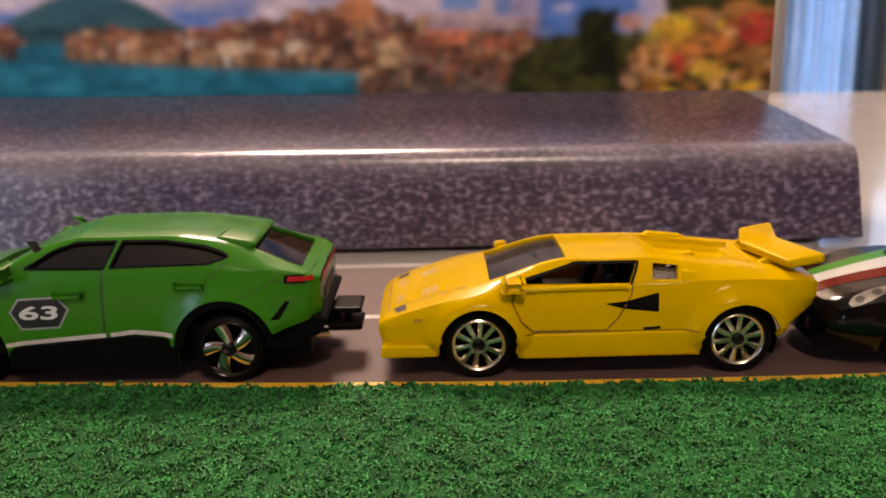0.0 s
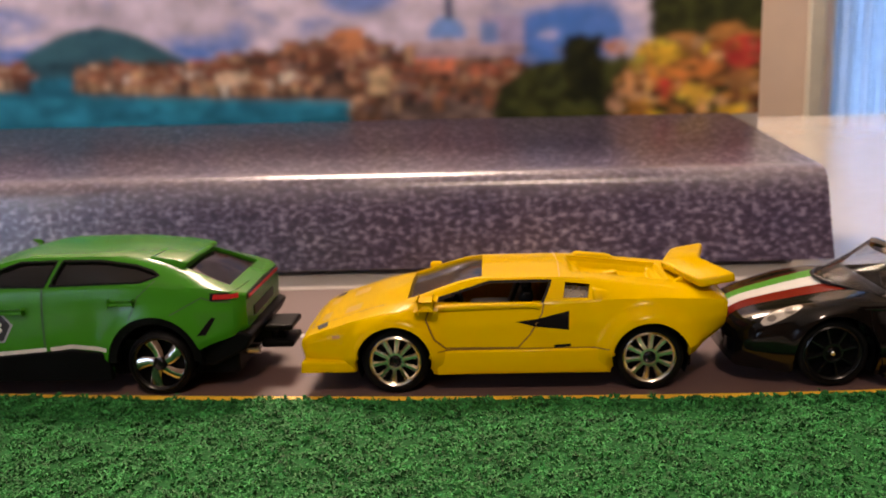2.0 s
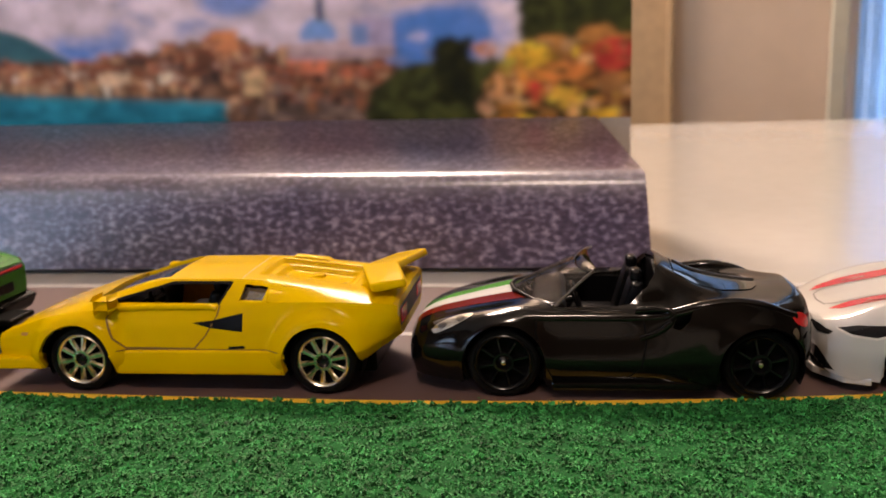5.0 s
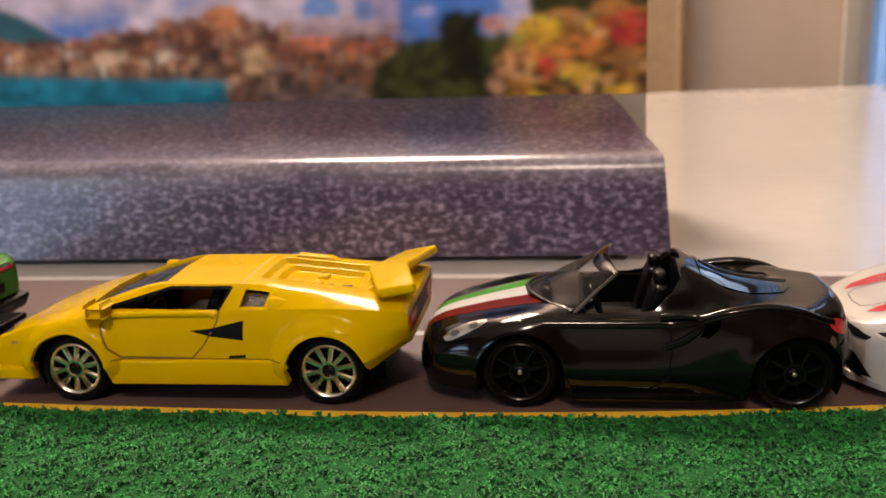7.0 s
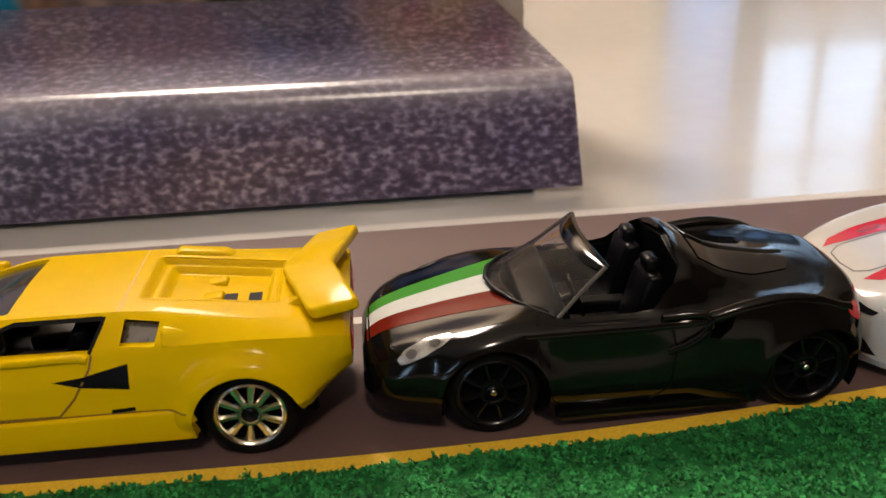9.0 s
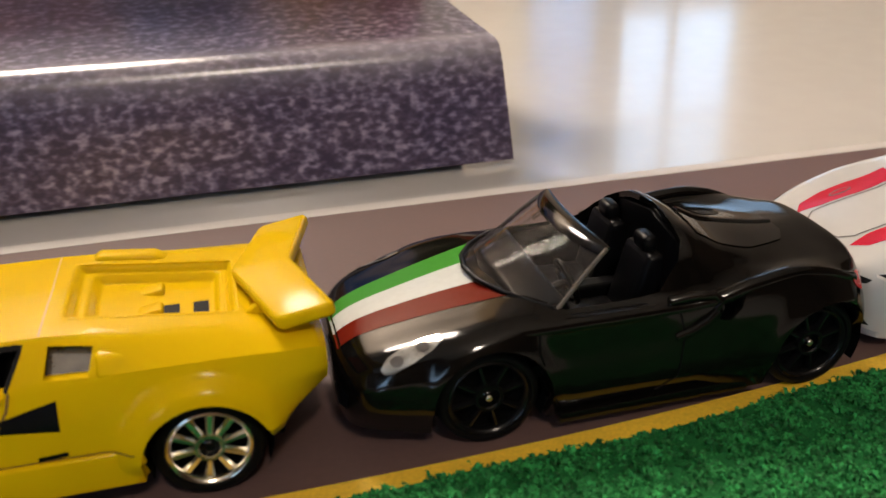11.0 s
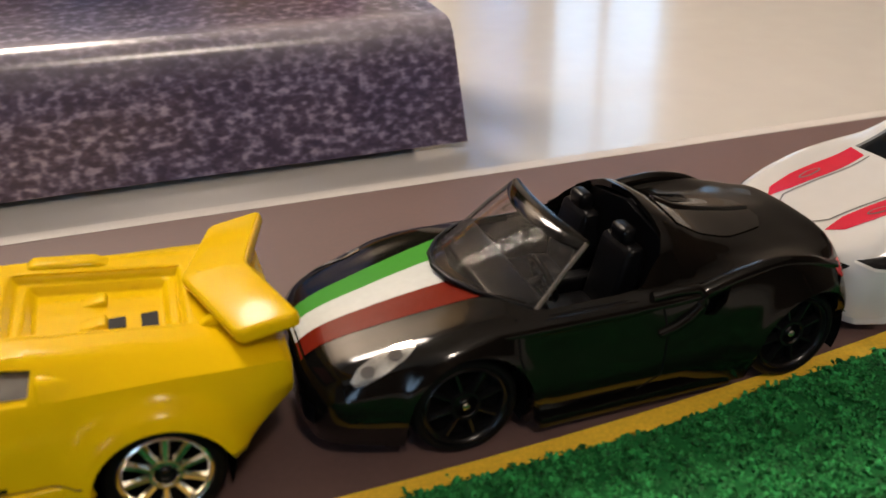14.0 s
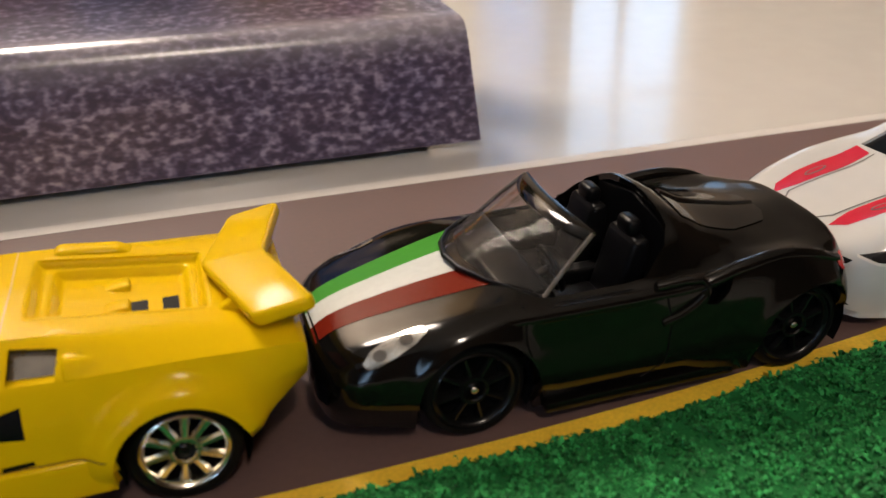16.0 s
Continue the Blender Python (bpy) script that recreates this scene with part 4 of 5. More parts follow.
# ---- yellow wedge sports car ----
def yellow_car():
    paint = plain("yellow_enamel", (0.68, 0.435, 0.0006), rough=0.16, coat=0.0, vary=0.02, scale=60, spec=0.07)
    glass = clear_pane("smoky_clear_plastic", (0.66, 0.64, 0.60), 0.06, 0.08)
    car = empty("toy_sports_car", 8.0, 163.0, 0.3, 0, "yellow wedge-shaped die-cast toy sports car with rear wing", "toy car", "toy cars on the road")
    st = [
        (0.0, [(11.2, 7.4), (11.7, 8.0), (11.8, 8.6), (11.3, 9.2), (7.0, 9.5), (0, 9.6)]),
        (1.2, [(13.3, 6.0), (13.7, 7.8), (13.5, 9.2), (12.7, 10.2), (7.6, 10.5), (0, 10.6)]),
        (8.0, [(14.8, 4.6), (15.0, 8.0), (14.8, 11.0), (13.8, 12.7), (8.5, 13.1), (0, 13.2)]),
        (14.0, [(15.2, 4.1), (15.4, 8.2), (15.1, 12.2), (13.9, 14.3), (10.4, 14.9), (0, 15.2)]),
        (19.0, [(15.3, 3.8), (15.3, 8.3), (15.0, 12.3), (13.9, 15.1), (11.0, 16.0), (0, 16.6)]),
        (33.5, [(15.3, 3.7), (15.3, 8.3), (14.9, 12.3), (13.7, 15.7), (9.9, 19.6), (0, 20.1)]),
        (45.0, [(15.3, 3.7), (15.3, 8.3), (14.9, 12.5), (13.7, 15.9), (9.9, 19.6), (0, 20.2)]),
        (50.0, [(15.4, 3.7), (15.4, 8.3), (15.1, 12.7), (13.9, 16.2), (10.0, 19.4), (0, 19.8)]),
        (54.0, [(15.4, 3.7), (15.4, 8.3), (15.2, 12.8), (14.1, 16.4), (10.4, 19.0), (0, 19.3)]),
        (62.0, [(15.5, 3.7), (15.6, 8.4), (15.4, 13.0), (14.4, 16.6), (10.6, 18.1), (0, 18.4)]),
        (68.4, [(13.4, 6.2), (15.3, 8.6), (15.3, 13.0), (14.4, 16.4), (10.6, 17.4), (0, 17.7)]),
        (74.4, [(10.6, 9.5), (12.2, 10.6), (13.8, 13.0), (14.1, 16.1), (10.6, 16.7), (0, 16.9)]),
        (75.1, [(10.2, 9.9), (11.7, 10.9), (13.3, 13.0), (13.7, 15.6), (10.4, 16.3), (0, 16.4)]),
    ]
    arches = [(17.2, 6.1, 6.8), (61.7, 6.1, 6.8)]
    skin = shell(st, arches, w=0.28, flare=1.8, flare_w=1.9, crisp=0.42)
    tree = BVHTree.FromBMesh(skin)
    side_win = [(22.6, 16.0), (34.0, 19.2), (45.0, 19.2), (43.2, 15.9)]
    quarter = [(46.9, 16.4), (47.5, 18.9), (51.8, 18.5), (51.2, 16.4)]
    cutters = [prism_bm(side_win, "y", -30, 30), prism_bm(quarter, "y", -30, 30)]
    cutters.append(prism_bm([(19.4, -10.0), (32.8, -8.6), (32.8, 8.6), (19.4, 10.0)], "z", 10, 30))
    cutters.append(prism_bm([(48.6, -6.6), (66.2, -6.6), (66.2, 6.6), (48.6, 6.6)], "z", 10, 30))
    body = part("body", hollow(skin, 0.8, cutters), paint, car, smooth=28)
    # recessed engine deck, pressed in two soft steps, with two open slots
    def ease(v):
        v = min(1.0, max(0.0, v))
        return v * v * (3 - 2 * v)

    tray = bmesh.new()
    nx, ny = 52, 40
    rows = []
    for i in range(nx + 1):
        x = 48.2 + 18.4 * i / nx
        row = []
        for j in range(ny + 1):
            y = -7.2 + 14.4 * j / ny
            z = tree.ray_cast(Vector((x, y, 99)), Vector((0, 0, -1)))[0].z
            outer = ease((6.9 - abs(y)) / 0.9) * ease((x - 48.5) / 1.2) * ease((66.3 - x) / 0.8)
            inner = ease((5.6 - abs(y)) / 0.8) * ease((x - 50.4) / 1.0) * ease((64.6 - x) / 0.7)
            row.append(tray.verts.new((x, y, z + 0.03 - 0.95 * outer - 0.95 * inner)))
        rows.append(row)
    for p, q in zip(rows, rows[1:]):
        for j in range(ny):
            tray.faces.new((p[j], q[j], q[j + 1], p[j + 1]))
    deck_tree = BVHTree.FromBMesh(tray)
    deck = part("engine_deck", tray, paint, body, "pressed yellow engine deck", smooth=60)
    for sx, y0, y1 in ((59.2, -3.6, -1.4), (62.4, -4.2, -0.8)):
        z = deck_tree.ray_cast(Vector((sx, (y0 + y1) / 2, 99)), Vector((0, 0, -1)))[0].z
        part("deck_slot", box_bm(sx - 0.85, sx + 0.85, y0, y1, z - 1.2, z + 0.14), WELL, deck, "dark open slot")
    for y0 in (-2.5, 2.5):
        part("deck_louvre", prism_bm([(54.6, 17.0), (57.8, 17.6), (58.3, 17.5), (58.3, 16.0), (54.6, 16.0)], "y", y0 - 1.2, y0 + 1.2, 0.3, 3), paint, deck, smooth=45)
    part("deck_rail", prism_bm([(64.7, 15.5), (64.9, 17.2), (65.6, 17.1), (66.0, 15.5)], "y", -5.4, 5.4, 0.25, 3), paint, deck, smooth=45)
    part("roof_scoop", prism_bm([(49.8, 19.0), (51.0, 20.0), (57.4, 19.3), (59.0, 18.4), (59.0, 17.8), (49.8, 17.8)], "y", 7.6, 10.2, 0.5, 3), paint, body, smooth=40)
    part("front_bumper", box_bm(0.5, 3.5, -12.8, 12.8, 4.7, 6.5, 0.5, 3), paint, body, smooth=40)
    # panes
    for name, poly, view, lift in (("windshield", [(19.1, -10.3), (33.2, -8.9), (33.2, 8.9), (19.1, 10.3)], "top", -0.55), ("quarter_window", [(46.7, 16.2), (47.3, 19.1), (52.0, 18.7), (51.4, 16.2)], "near", -1.1), ("quarter_window", [(46.7, 16.2), (47.3, 19.1), (52.0, 18.7), (51.4, 16.2)], "far", -1.1)):
        part(name, patch_on(tree, poly, view, lift, 1.2, 0.25), glass if view == "top" else plain("clear_plastic_block", (0.26, 0.24, 0.21), rough=0.10, metal=0.7, coat=0.5, vary=0.15, scale=250), car, smooth=40)
    for view in ("near", "far"):
        # black window frame, door gap, air inlet, small vent, lamps
        if view == "near":
            part("window_trim", line_on(tree, [(22.8, 16.1), (34.1, 19.1), (45.0, 19.1), (43.3, 15.9)], 0.42, view, 0.03), SEAT, body)
        part("door_gap", line_on(tree, [(23.6, 15.4), (22.9, 13.6), (24.4, 10.4), (26.4, 8.5), (38.9, 8.4), (41.0, 10.6), (43.2, 14.2), (43.6, 15.8)], 0.28, view), SEAM, body)
        part("sill_gap", line_on(tree, [(25.0, 8.2), (54.5, 8.3)], 0.22, view), SEAM, body)
        part("air_inlet", patch_on(tree, [(38.6, 12.9), (42.3, 13.3), (47.9, 14.6), (47.8, 11.4), (42.2, 12.0)], view, 0.05), SEAT, body, "matt black wedge-shaped side inlet")
        part("small_vent", patch_on(tree, [(45.2, 8.3), (48.1, 8.5), (48.1, 9.0), (45.2, 8.8)], view, 0.06), SEAT, body)
        part("side_lamp", patch_on(tree, [(6.2, 10.4), (7.6, 10.5), (7.6, 11.0), (6.2, 10.9)], view, 0.08), plain("amber_lamp_paint", (0.45, 0.20, 0.02), 0.3), body)
        s = -1 if view == "near" else 1
        # front bumper lip with the step above it
        part("front_lip", prism_bm([(0.4, 4.4), (0.7, 6.6), (9.4, 6.5), (10.2, 4.4)], "y", s * 12.4, s * 15.9, 0.4, 3), paint, body, smooth=40)
        part("sill", prism_bm([(24.4, 3.7), (24.8, 8.1), (54.2, 8.2), (54.6, 3.8)], "y", s * 14.2, s * 15.9, 0.45, 3), paint, body, smooth=40)
        part("door_mirror", join_bm(box_bm(21.8, 24.4, s * 13.8, s * 16.0, 15.6, 17.3, 0.8, 3), box_bm(22.5, 23.5, s * 13.0, s * 15.0, 15.2, 16.2, 0.2)), paint, body, smooth=45)
        q = bmesh.new()
        fore = [q.verts.new((52.0, s * y, z)) for y, z in ((11.4, 18.3), (12.9, 17.9), (14.25, 16.3), (12.0, 15.6))]
        aft = [q.verts.new((61.5, s * y, z)) for y, z in ((11.2, 17.2), (12.2, 17.0), (13.9, 15.9), (12.0, 15.6))]
        q.faces.new(fore)
        q.faces.new(aft[::-1])
        for k in range(4):
            q.faces.new((fore[k], aft[k], aft[(k + 1) % 4], fore[(k + 1) % 4]))
        bmesh.ops.recalc_face_normals(q, faces=q.faces[:])
        bmesh.ops.bevel(q, geom=q.edges[:], offset=0.35, segments=3, affect="EDGES", profile=0.5)
        part("flank_scoop", q, paint, body, smooth=45)
        part("door_rail", tube_bm([(25.0, s * 14.0, 15.3), (30, s * 13.95, 15.5), (38, s * 13.9, 15.55), (42.0, s * 13.95, 15.6), (42.9, s * 13.9, 15.2)], 0.55, 10), paint, body, smooth=50)
        part("headlight", patch_on(tree, [(2.6, s * 9.6), (3.4, s * 12.2), (5.0, s * 12.2), (4.7, s * 9.4)], "top", 0.06), plain("grey_lamp_print", (0.10, 0.09, 0.07), 0.2), body)
        part("hood_vent", patch_on(tree, [(7.5, s * 4.0), (10.5, s * 4.2), (10.5, s * 8.2), (7.5, s * 8.0)], "top", 0.05), plain("yellow_recess_paint", (0.56, 0.33, 0.004), 0.4), body)
        part("hood_vent", patch_on(tree, [(3.0, s * 3.0), (4.6, s * 3.0), (4.6, s * 7.4), (3.0, s * 7.4)], "top", 0.05), plain("yellow_recess_paint", (0.56, 0.33, 0.004), 0.4), body)
    part("hood_gap", line_on(tree, [(15.6, -10.5), (1.6, -9.0), (1.6, 9.0), (15.6, 10.5)], 0.22, "top"), SEAM, body)
    part("roof_gap", line_on(tree, [(46.6, -9.8), (46.9, 0), (46.6, 9.8)], 0.2, "top"), plain("yellow_recess_paint", (0.56, 0.33, 0.004), 0.4), body)
    # tail
    part("tail_panel", box_bm(74.6, 75.16, -11.4, 11.4, 11.6, 15.0, 0.03), SEAT, car)
    for s in (-1, 1):
        part("tail_lamp", box_bm(75.0, 75.3, s * 6.0, s * 11.0, 12.2, 14.4, 0.05), plain("red_lamp_plastic", (0.50, 0.02, 0.02), 0.2), car)
    part("rear_bumper", prism_bm([(68.5, 8.0), (69.5, 9.8), (74.0, 10.6), (74.8, 9.7), (71.5, 8.0)], "y", -9.0, 9.0, 0.4), WELL, car)
    # wing: two swept halves that meet in a shallow V, on two struts
    q = bmesh.new()
    outline = [(66.0, 0, 19.7), (69.9, -12.2, 19.3), (70.6, -12.9, 19.3), (75.9, -13.0, 20.3), (76.4, -12.4, 20.4), (73.0, 0, 20.5)]
    outline += [(76.4, 12.4, 20.4), (75.9, 13.0, 20.3), (70.6, 12.9, 19.3), (69.9, 12.2, 19.3)]
    up = [q.verts.new(p) for p in outline]
    dn = [q.verts.new((p[0] + 0.35, p[1], p[2] - 1.55)) for p in outline]
    for ring, flip in ((up, False), (dn, True)):
        near, far = [ring[i] for i in (0, 1, 2, 3, 4, 5)], [ring[i] for i in (0, 5, 6, 7, 8, 9)]
        for f in (near, far):
            q.faces.new(f[::-1] if flip else f)
    k = len(up)
    for i in range(k):
        q.faces.new((up[i], up[(i + 1) % k], dn[(i + 1) % k], dn[i]))
    bmesh.ops.recalc_face_normals(q, faces=q.faces[:])
    bmesh.ops.bevel(q, geom=q.edges[:], offset=0.5, segments=3, affect="EDGES", profile=0.5)
    wing = part("wing", q, paint, car, smooth=45)
    for s in (-1, 1):
        part("strut", prism_bm([(65.6, 16.6), (68.6, 18.6), (72.5, 19.2), (73.0, 16.2)], "y", s * 6.9 - 0.6, s * 6.9 + 0.6, 0.25), paint, wing)
    # inside
    part("cabin_floor", box_bm(18, 50, -13.0, 13.0, 6.5, 8.5), SEAT, car)
    part("dashboard", prism_bm([(18.0, 8.5), (18.0, 15.4), (25.0, 16.2), (26.0, 14.0), (25.0, 8.5)], "y", -12.4, 12.4, 0.5), SEAT, car)
    part("rear_bulkhead", box_bm(46.0, 47.2, -10.5, 10.5, 8, 16.4), SEAT, car)
    seats(car, 37.0, (-5.4, 5.4), 8.5, 18.6, SEAT)
    part("door_card", box_bm(24.0, 44.0, 12.6, 13.2, 8.5, 16.0, 0.2), plain("tan_door_card", (0.62, 0.30, 0.02), 0.45), car)
    steering_wheel(car, 28.5, -5.4, 15.0)
    chassis(car, 3, 70.0, 9.6, 2.4, 6.6)
    for x in (17.2, 61.7):
        part("axle", lathe_bm([(0, -13), (0.6, -13), (0.6, 13), (0, 13)], 12, x, 0, 6.0), CHROME, car)
        for s in (-1, 1):
            wheel(car, x, s * 12.7, 6.0, 6.0, 4.6, 4.6, (10, 0.80, 1.15, 0.0), CHROME, s)
            part("wheel_well", well_bm(6.9, s * 14.2, s * 9.0, x, 6.1), WELL, car)
    return car


# ---- green sport utility car ----
def green_car():
    paint = plain("green_enamel", (0.026, 0.200, 0.009), rough=0.20, coat=0.0, vary=0.02, scale=60, spec=0.30)
    dark = clear_pane("dark_tinted_plastic", (0.12, 0.10, 0.09), 0.05, 0.01)
    car = empty("toy_suv", -80.0, 164.2, 0.3, 0, "green die-cast toy sport utility car with a number badge", "toy car", "toy cars on the road")
    st = [
        (0.0, [(11.0, 6.5), (12.0, 9.0), (12.0, 12.0), (11.0, 13.8), (7.0, 14.6), (0, 14.9)]),
        (2.0, [(13.6, 4.4), (14.2, 9.0), (14.0, 12.8), (12.6, 15.4), (8.0, 16.2), (0, 16.5)]),
        (10.0, [(15.0, 4.0), (15.4, 9.0), (15.2, 14.0), (13.8, 17.0), (8.5, 17.8), (0, 18.2)]),
        (20.0, [(15.2, 4.0), (15.6, 9.0), (15.3, 14.8), (14.2, 18.6), (9.5, 19.4), (0, 19.9)]),
        (30.0, [(15.2, 4.0), (15.4, 9.0), (15.2, 15.2), (14.3, 19.6), (10.8, 23.4), (0, 24.2)]),
        (38.0, [(15.2, 4.0), (15.3, 9.0), (15.1, 15.2), (14.3, 19.9), (10.4, 25.2), (0, 25.8)]),
        (50.0, [(15.2, 4.0), (15.3, 9.0), (15.2, 15.6), (14.4, 20.2), (10.4, 25.2), (0, 25.8)]),
        (60.0, [(15.3, 4.0), (15.6, 9.0), (15.6, 16.0), (14.6, 20.5), (10.4, 24.3), (0, 24.9)]),
        (66.5, [(15.3, 5.4), (15.7, 9.0), (15.5, 16.0), (14.3, 20.1), (10.3, 22.3), (0, 22.9)]),
        (69.8, [(15.2, 8.6), (15.6, 10.2), (15.4, 16.0), (14.2, 19.8), (10.3, 21.2), (0, 21.6)]),
        (72.8, [(15.0, 9.8), (15.3, 11.2), (15.1, 15.8), (13.9, 19.4), (10.2, 20.0), (0, 20.2)]),
        (76.2, [(13.8, 10.8), (14.2, 12.0), (14.2, 15.4), (13.4, 18.5), (10.0, 18.8), (0, 19.0)]),
        (78.2, [(11.6, 11.6), (12.0, 12.6), (12.2, 15.2), (11.8, 17.6), (9.4, 18.1), (0, 18.3)]),
    ]
    arches = [(16.5, 6.5, 8.5), (61.8, 6.5, 8.6)]
    skin = shell(st, arches, w=0.45, flare=0.7, flare_w=1.5)
    tree = BVHTree.FromBMesh(skin)
    win1 = [(28.4, 20.6), (33.0, 23.3), (36.8, 24.5), (43.8, 24.6), (42.0, 20.5)]
    win2 = [(43.0, 20.6), (44.8, 24.6), (52.0, 24.5), (58.6, 23.6), (61.6, 22.7), (63.0, 21.9), (59.8, 21.0)]
    cut_rear = prism_bm([(66.6, -8.9), (74.9, -10.2), (74.9, 10.2), (66.6, 8.9)], "z", 18.0, 40)
    cut_front = prism_bm([(19.5, -9.5), (29.0, -9.2), (29.0, 9.2), (19.5, 9.5)], "z", 12, 40)
    body = part("body", hollow(skin, 0.8, [prism_bm(win1, "y", -30, 30), prism_bm(win2, "y", -30, 30), cut_rear, cut_front]), paint, car, smooth=30)
    for view in ("near", "far"):
        s = -1 if view == "near" else 1
        for w in (win1, win2):
            part("side_window", patch_on(tree, [(28.0, 20.3), (33, 23.6), (36.8, 24.8), (44.0, 24.9), (42.1, 20.2)] if w is win1 else [(42.8, 20.3), (44.7, 24.9), (52, 24.8), (58.8, 23.9), (62.0, 22.9), (63.4, 21.9), (59.8, 20.7)], view, -0.5, 1.2, 0.25), dark, car, smooth=40)
            part("window_trim", line_on(tree, w + w[:1], 0.35, view, 0.05), SEAT, body)
        part("door_gap", line_on(tree, [(41.7, 20.6), (41.5, 9.0)], 0.45, view), plain("green_gap_paint", (0.012, 0.08, 0.005), 0.5), body)
        part("door_gap", line_on(tree, [(62.5, 21.2), (59.5, 18.6), (57.8, 14.5)], 0.22, view), plain("green_gap_paint", (0.012, 0.08, 0.005), 0.5), body)
        part("shoulder_crease", line_on(tree, [(65.3, 15.3), (70.9, 18.1), (72.8, 17.4), (76.0, 17.0)], 0.25, view), plain("green_gap_paint", (0.012, 0.08, 0.005), 0.5), body)
        part("silver_stripe", line_on(tree, [(24.0, 7.9), (41.7, 9.2)], 0.75, view, 0.06), plain("silver_stripe_print", (0.62, 0.58, 0.52), 0.35), body)
        part("silver_stripe", line_on(tree, [(42.5, 9.2), (46.5, 9.7), (54.2, 8.9)], 0.75, view, 0.06), plain("silver_stripe_print", (0.62, 0.58, 0.52), 0.35), body)
        # dark cladding: sill and wheel arch lips
        part("sill", prism_bm([(25.0, 3.4), (25.0, 7.5), (41.8, 8.8), (46.5, 9.2), (53.4, 8.4), (53.6, 3.2)], "y", s * 14.0, s * 15.85, 0.3), WELL, car)
        for ax, _, r in arches:
            turns = [math.pi * i / 24 for i in range(25)]
            ring = [(ax + (r + 0.1) * math.cos(t), 6.5 + (r + 0.1) * math.sin(t)) for t in turns] + [(ax + (r - 1.5) * math.cos(t), 6.5 + (r - 1.5) * math.sin(t)) for t in turns[::-1]]
            part("arch_trim", prism_bm(ring, "y", s * 13.6, s * 15.7, 0.12, 1), WELL, body)
        for hx in (36.0, 56.5):
            part("door_handle", box_bm(hx - 2.3, hx + 2.3, s * 14.6, s * 15.75, 16.0 + (hx > 50) * 1.2, 16.8 + (hx > 50) * 1.2, 0.35, 3), paint, body, smooth=45)
        part("door_mirror", join_bm(box_bm(23.6, 26.2, s * 14.4, s * 17.2, 19.6, 21.8, 0.8, 3), box_bm(24.6, 25.6, s * 13.4, s * 15.0, 19.3, 20.2, 0.2)), paint, body, smooth=45)
        part("tail_lamp", patch_on(tree, [(72.9, 17.7), (73.0, 18.5), (77.0, 18.3), (77.2, 17.6)], view, 0.14, 0.6), plain("red_lamp_plastic", (0.50, 0.02, 0.02), 0.2), body)
        part("lamp_surround", line_on(tree, [(72.4, 18.1), (77.5, 17.95)], 1.35, view, 0.10), SEAT, body)
        part("rear_vent", patch_on(tree, [(69.9, 11.4), (72.6, 14.6), (73.3, 14.4), (71.4, 11.4)], view, 0.08), SEAT, body)
        part("rear_window_frame", line_on(tree, [(67.6, s * 9.2), (74.4, s * 10.2)], 0.4, "top", 0.05), SEAT, body)
        part("exhaust_pipe", lathe_bm([(0, 76.0), (0.9, 76.0), (1.0, 79.0), (0.7, 79.0), (0.7, 77.5), (0, 77.5)], 16, 0, s * 8.5, 6.4, "x"), CHROME, car)
        # badge with the race number
        hexa = [(26.2, 13.6), (27.6, 15.6), (33.9, 15.8), (35.5, 13.9), (33.9, 11.0), (27.8, 10.8)]
        part("badge_border", patch_on(tree, [(25.8, 13.6), (27.4, 15.95), (34.1, 16.15), (36.0, 13.9), (34.1, 10.65), (27.6, 10.45)], view, 0.05, 1.0), plain("grey_badge_border", (0.30, 0.32, 0.30), 0.4), body)
        badge = part("badge", patch_on(tree, hexa, view, 0.09, 1.0), plain("black_badge_print", (0.008, 0.009, 0.010), 0.35), body, "black hexagonal badge")
        cu = bpy.data.curves.new("digits", "FONT")
        cu.body, cu.size, cu.align_x, cu.align_y, cu.extrude, cu.offset = "63", 4.0, "CENTER", "CENTER", 0.05, 0.09
        ob = new("digits", cu)
        deps = bpy.context.evaluated_depsgraph_get()
        deps.update()
        me = bpy.data.meshes.new_from_object(ob.evaluated_get(deps))
        bpy.data.objects.remove(ob)
        txt = bmesh.new()
        txt.from_mesh(me)
        for v in txt.verts:
            a, b = v.co.x * 1.75 + v.co.y * 0.12, v.co.y * 0.80
            v.co = Vector((30.9 + a * (1 if s < 0 else -1), s * (15.46 + v.co.z), 13.35 + b))
        part("number", txt, plain("white_digit_print", (0.72, 0.74, 0.72), 0.4), badge, "white number 63")
    part("roof_spoiler", prism_bm([(58.0, 23.9), (61.0, 24.7), (66.6, 23.7), (67.3, 23.0), (65.4, 22.0)], "y", -9.6, 9.6, 0.45, 3), paint, body, smooth=45)
    part("rear_window", patch_on(tree, [(66.2, -9.2), (75.2, -10.6), (75.2, 10.6), (66.2, 9.2)], "top", -0.5, 1.2, 0.25), dark, car, smooth=40)
    part("windshield", patch_on(tree, [(19.2, -9.9), (29.4, -9.5), (29.4, 9.5), (19.2, 9.9)], "top", -0.5, 1.2, 0.25), dark, car, smooth=40)
    part("tail_recess", box_bm(77.4, 78.35, -7.5, 7.5, 12.6, 14.6, 0.2), SEAT, car)
    part("lamp_strip", box_bm(77.4, 78.4, -11.2, 11.2, 16.6, 17.8, 0.2), SEAT, car)
    part("lamp_line", box_bm(77.8, 78.55, -10.8, 10.8, 16.9, 17.5, 0.1), plain("red_lamp_plastic", (0.50, 0.02, 0.02), 0.2), car)
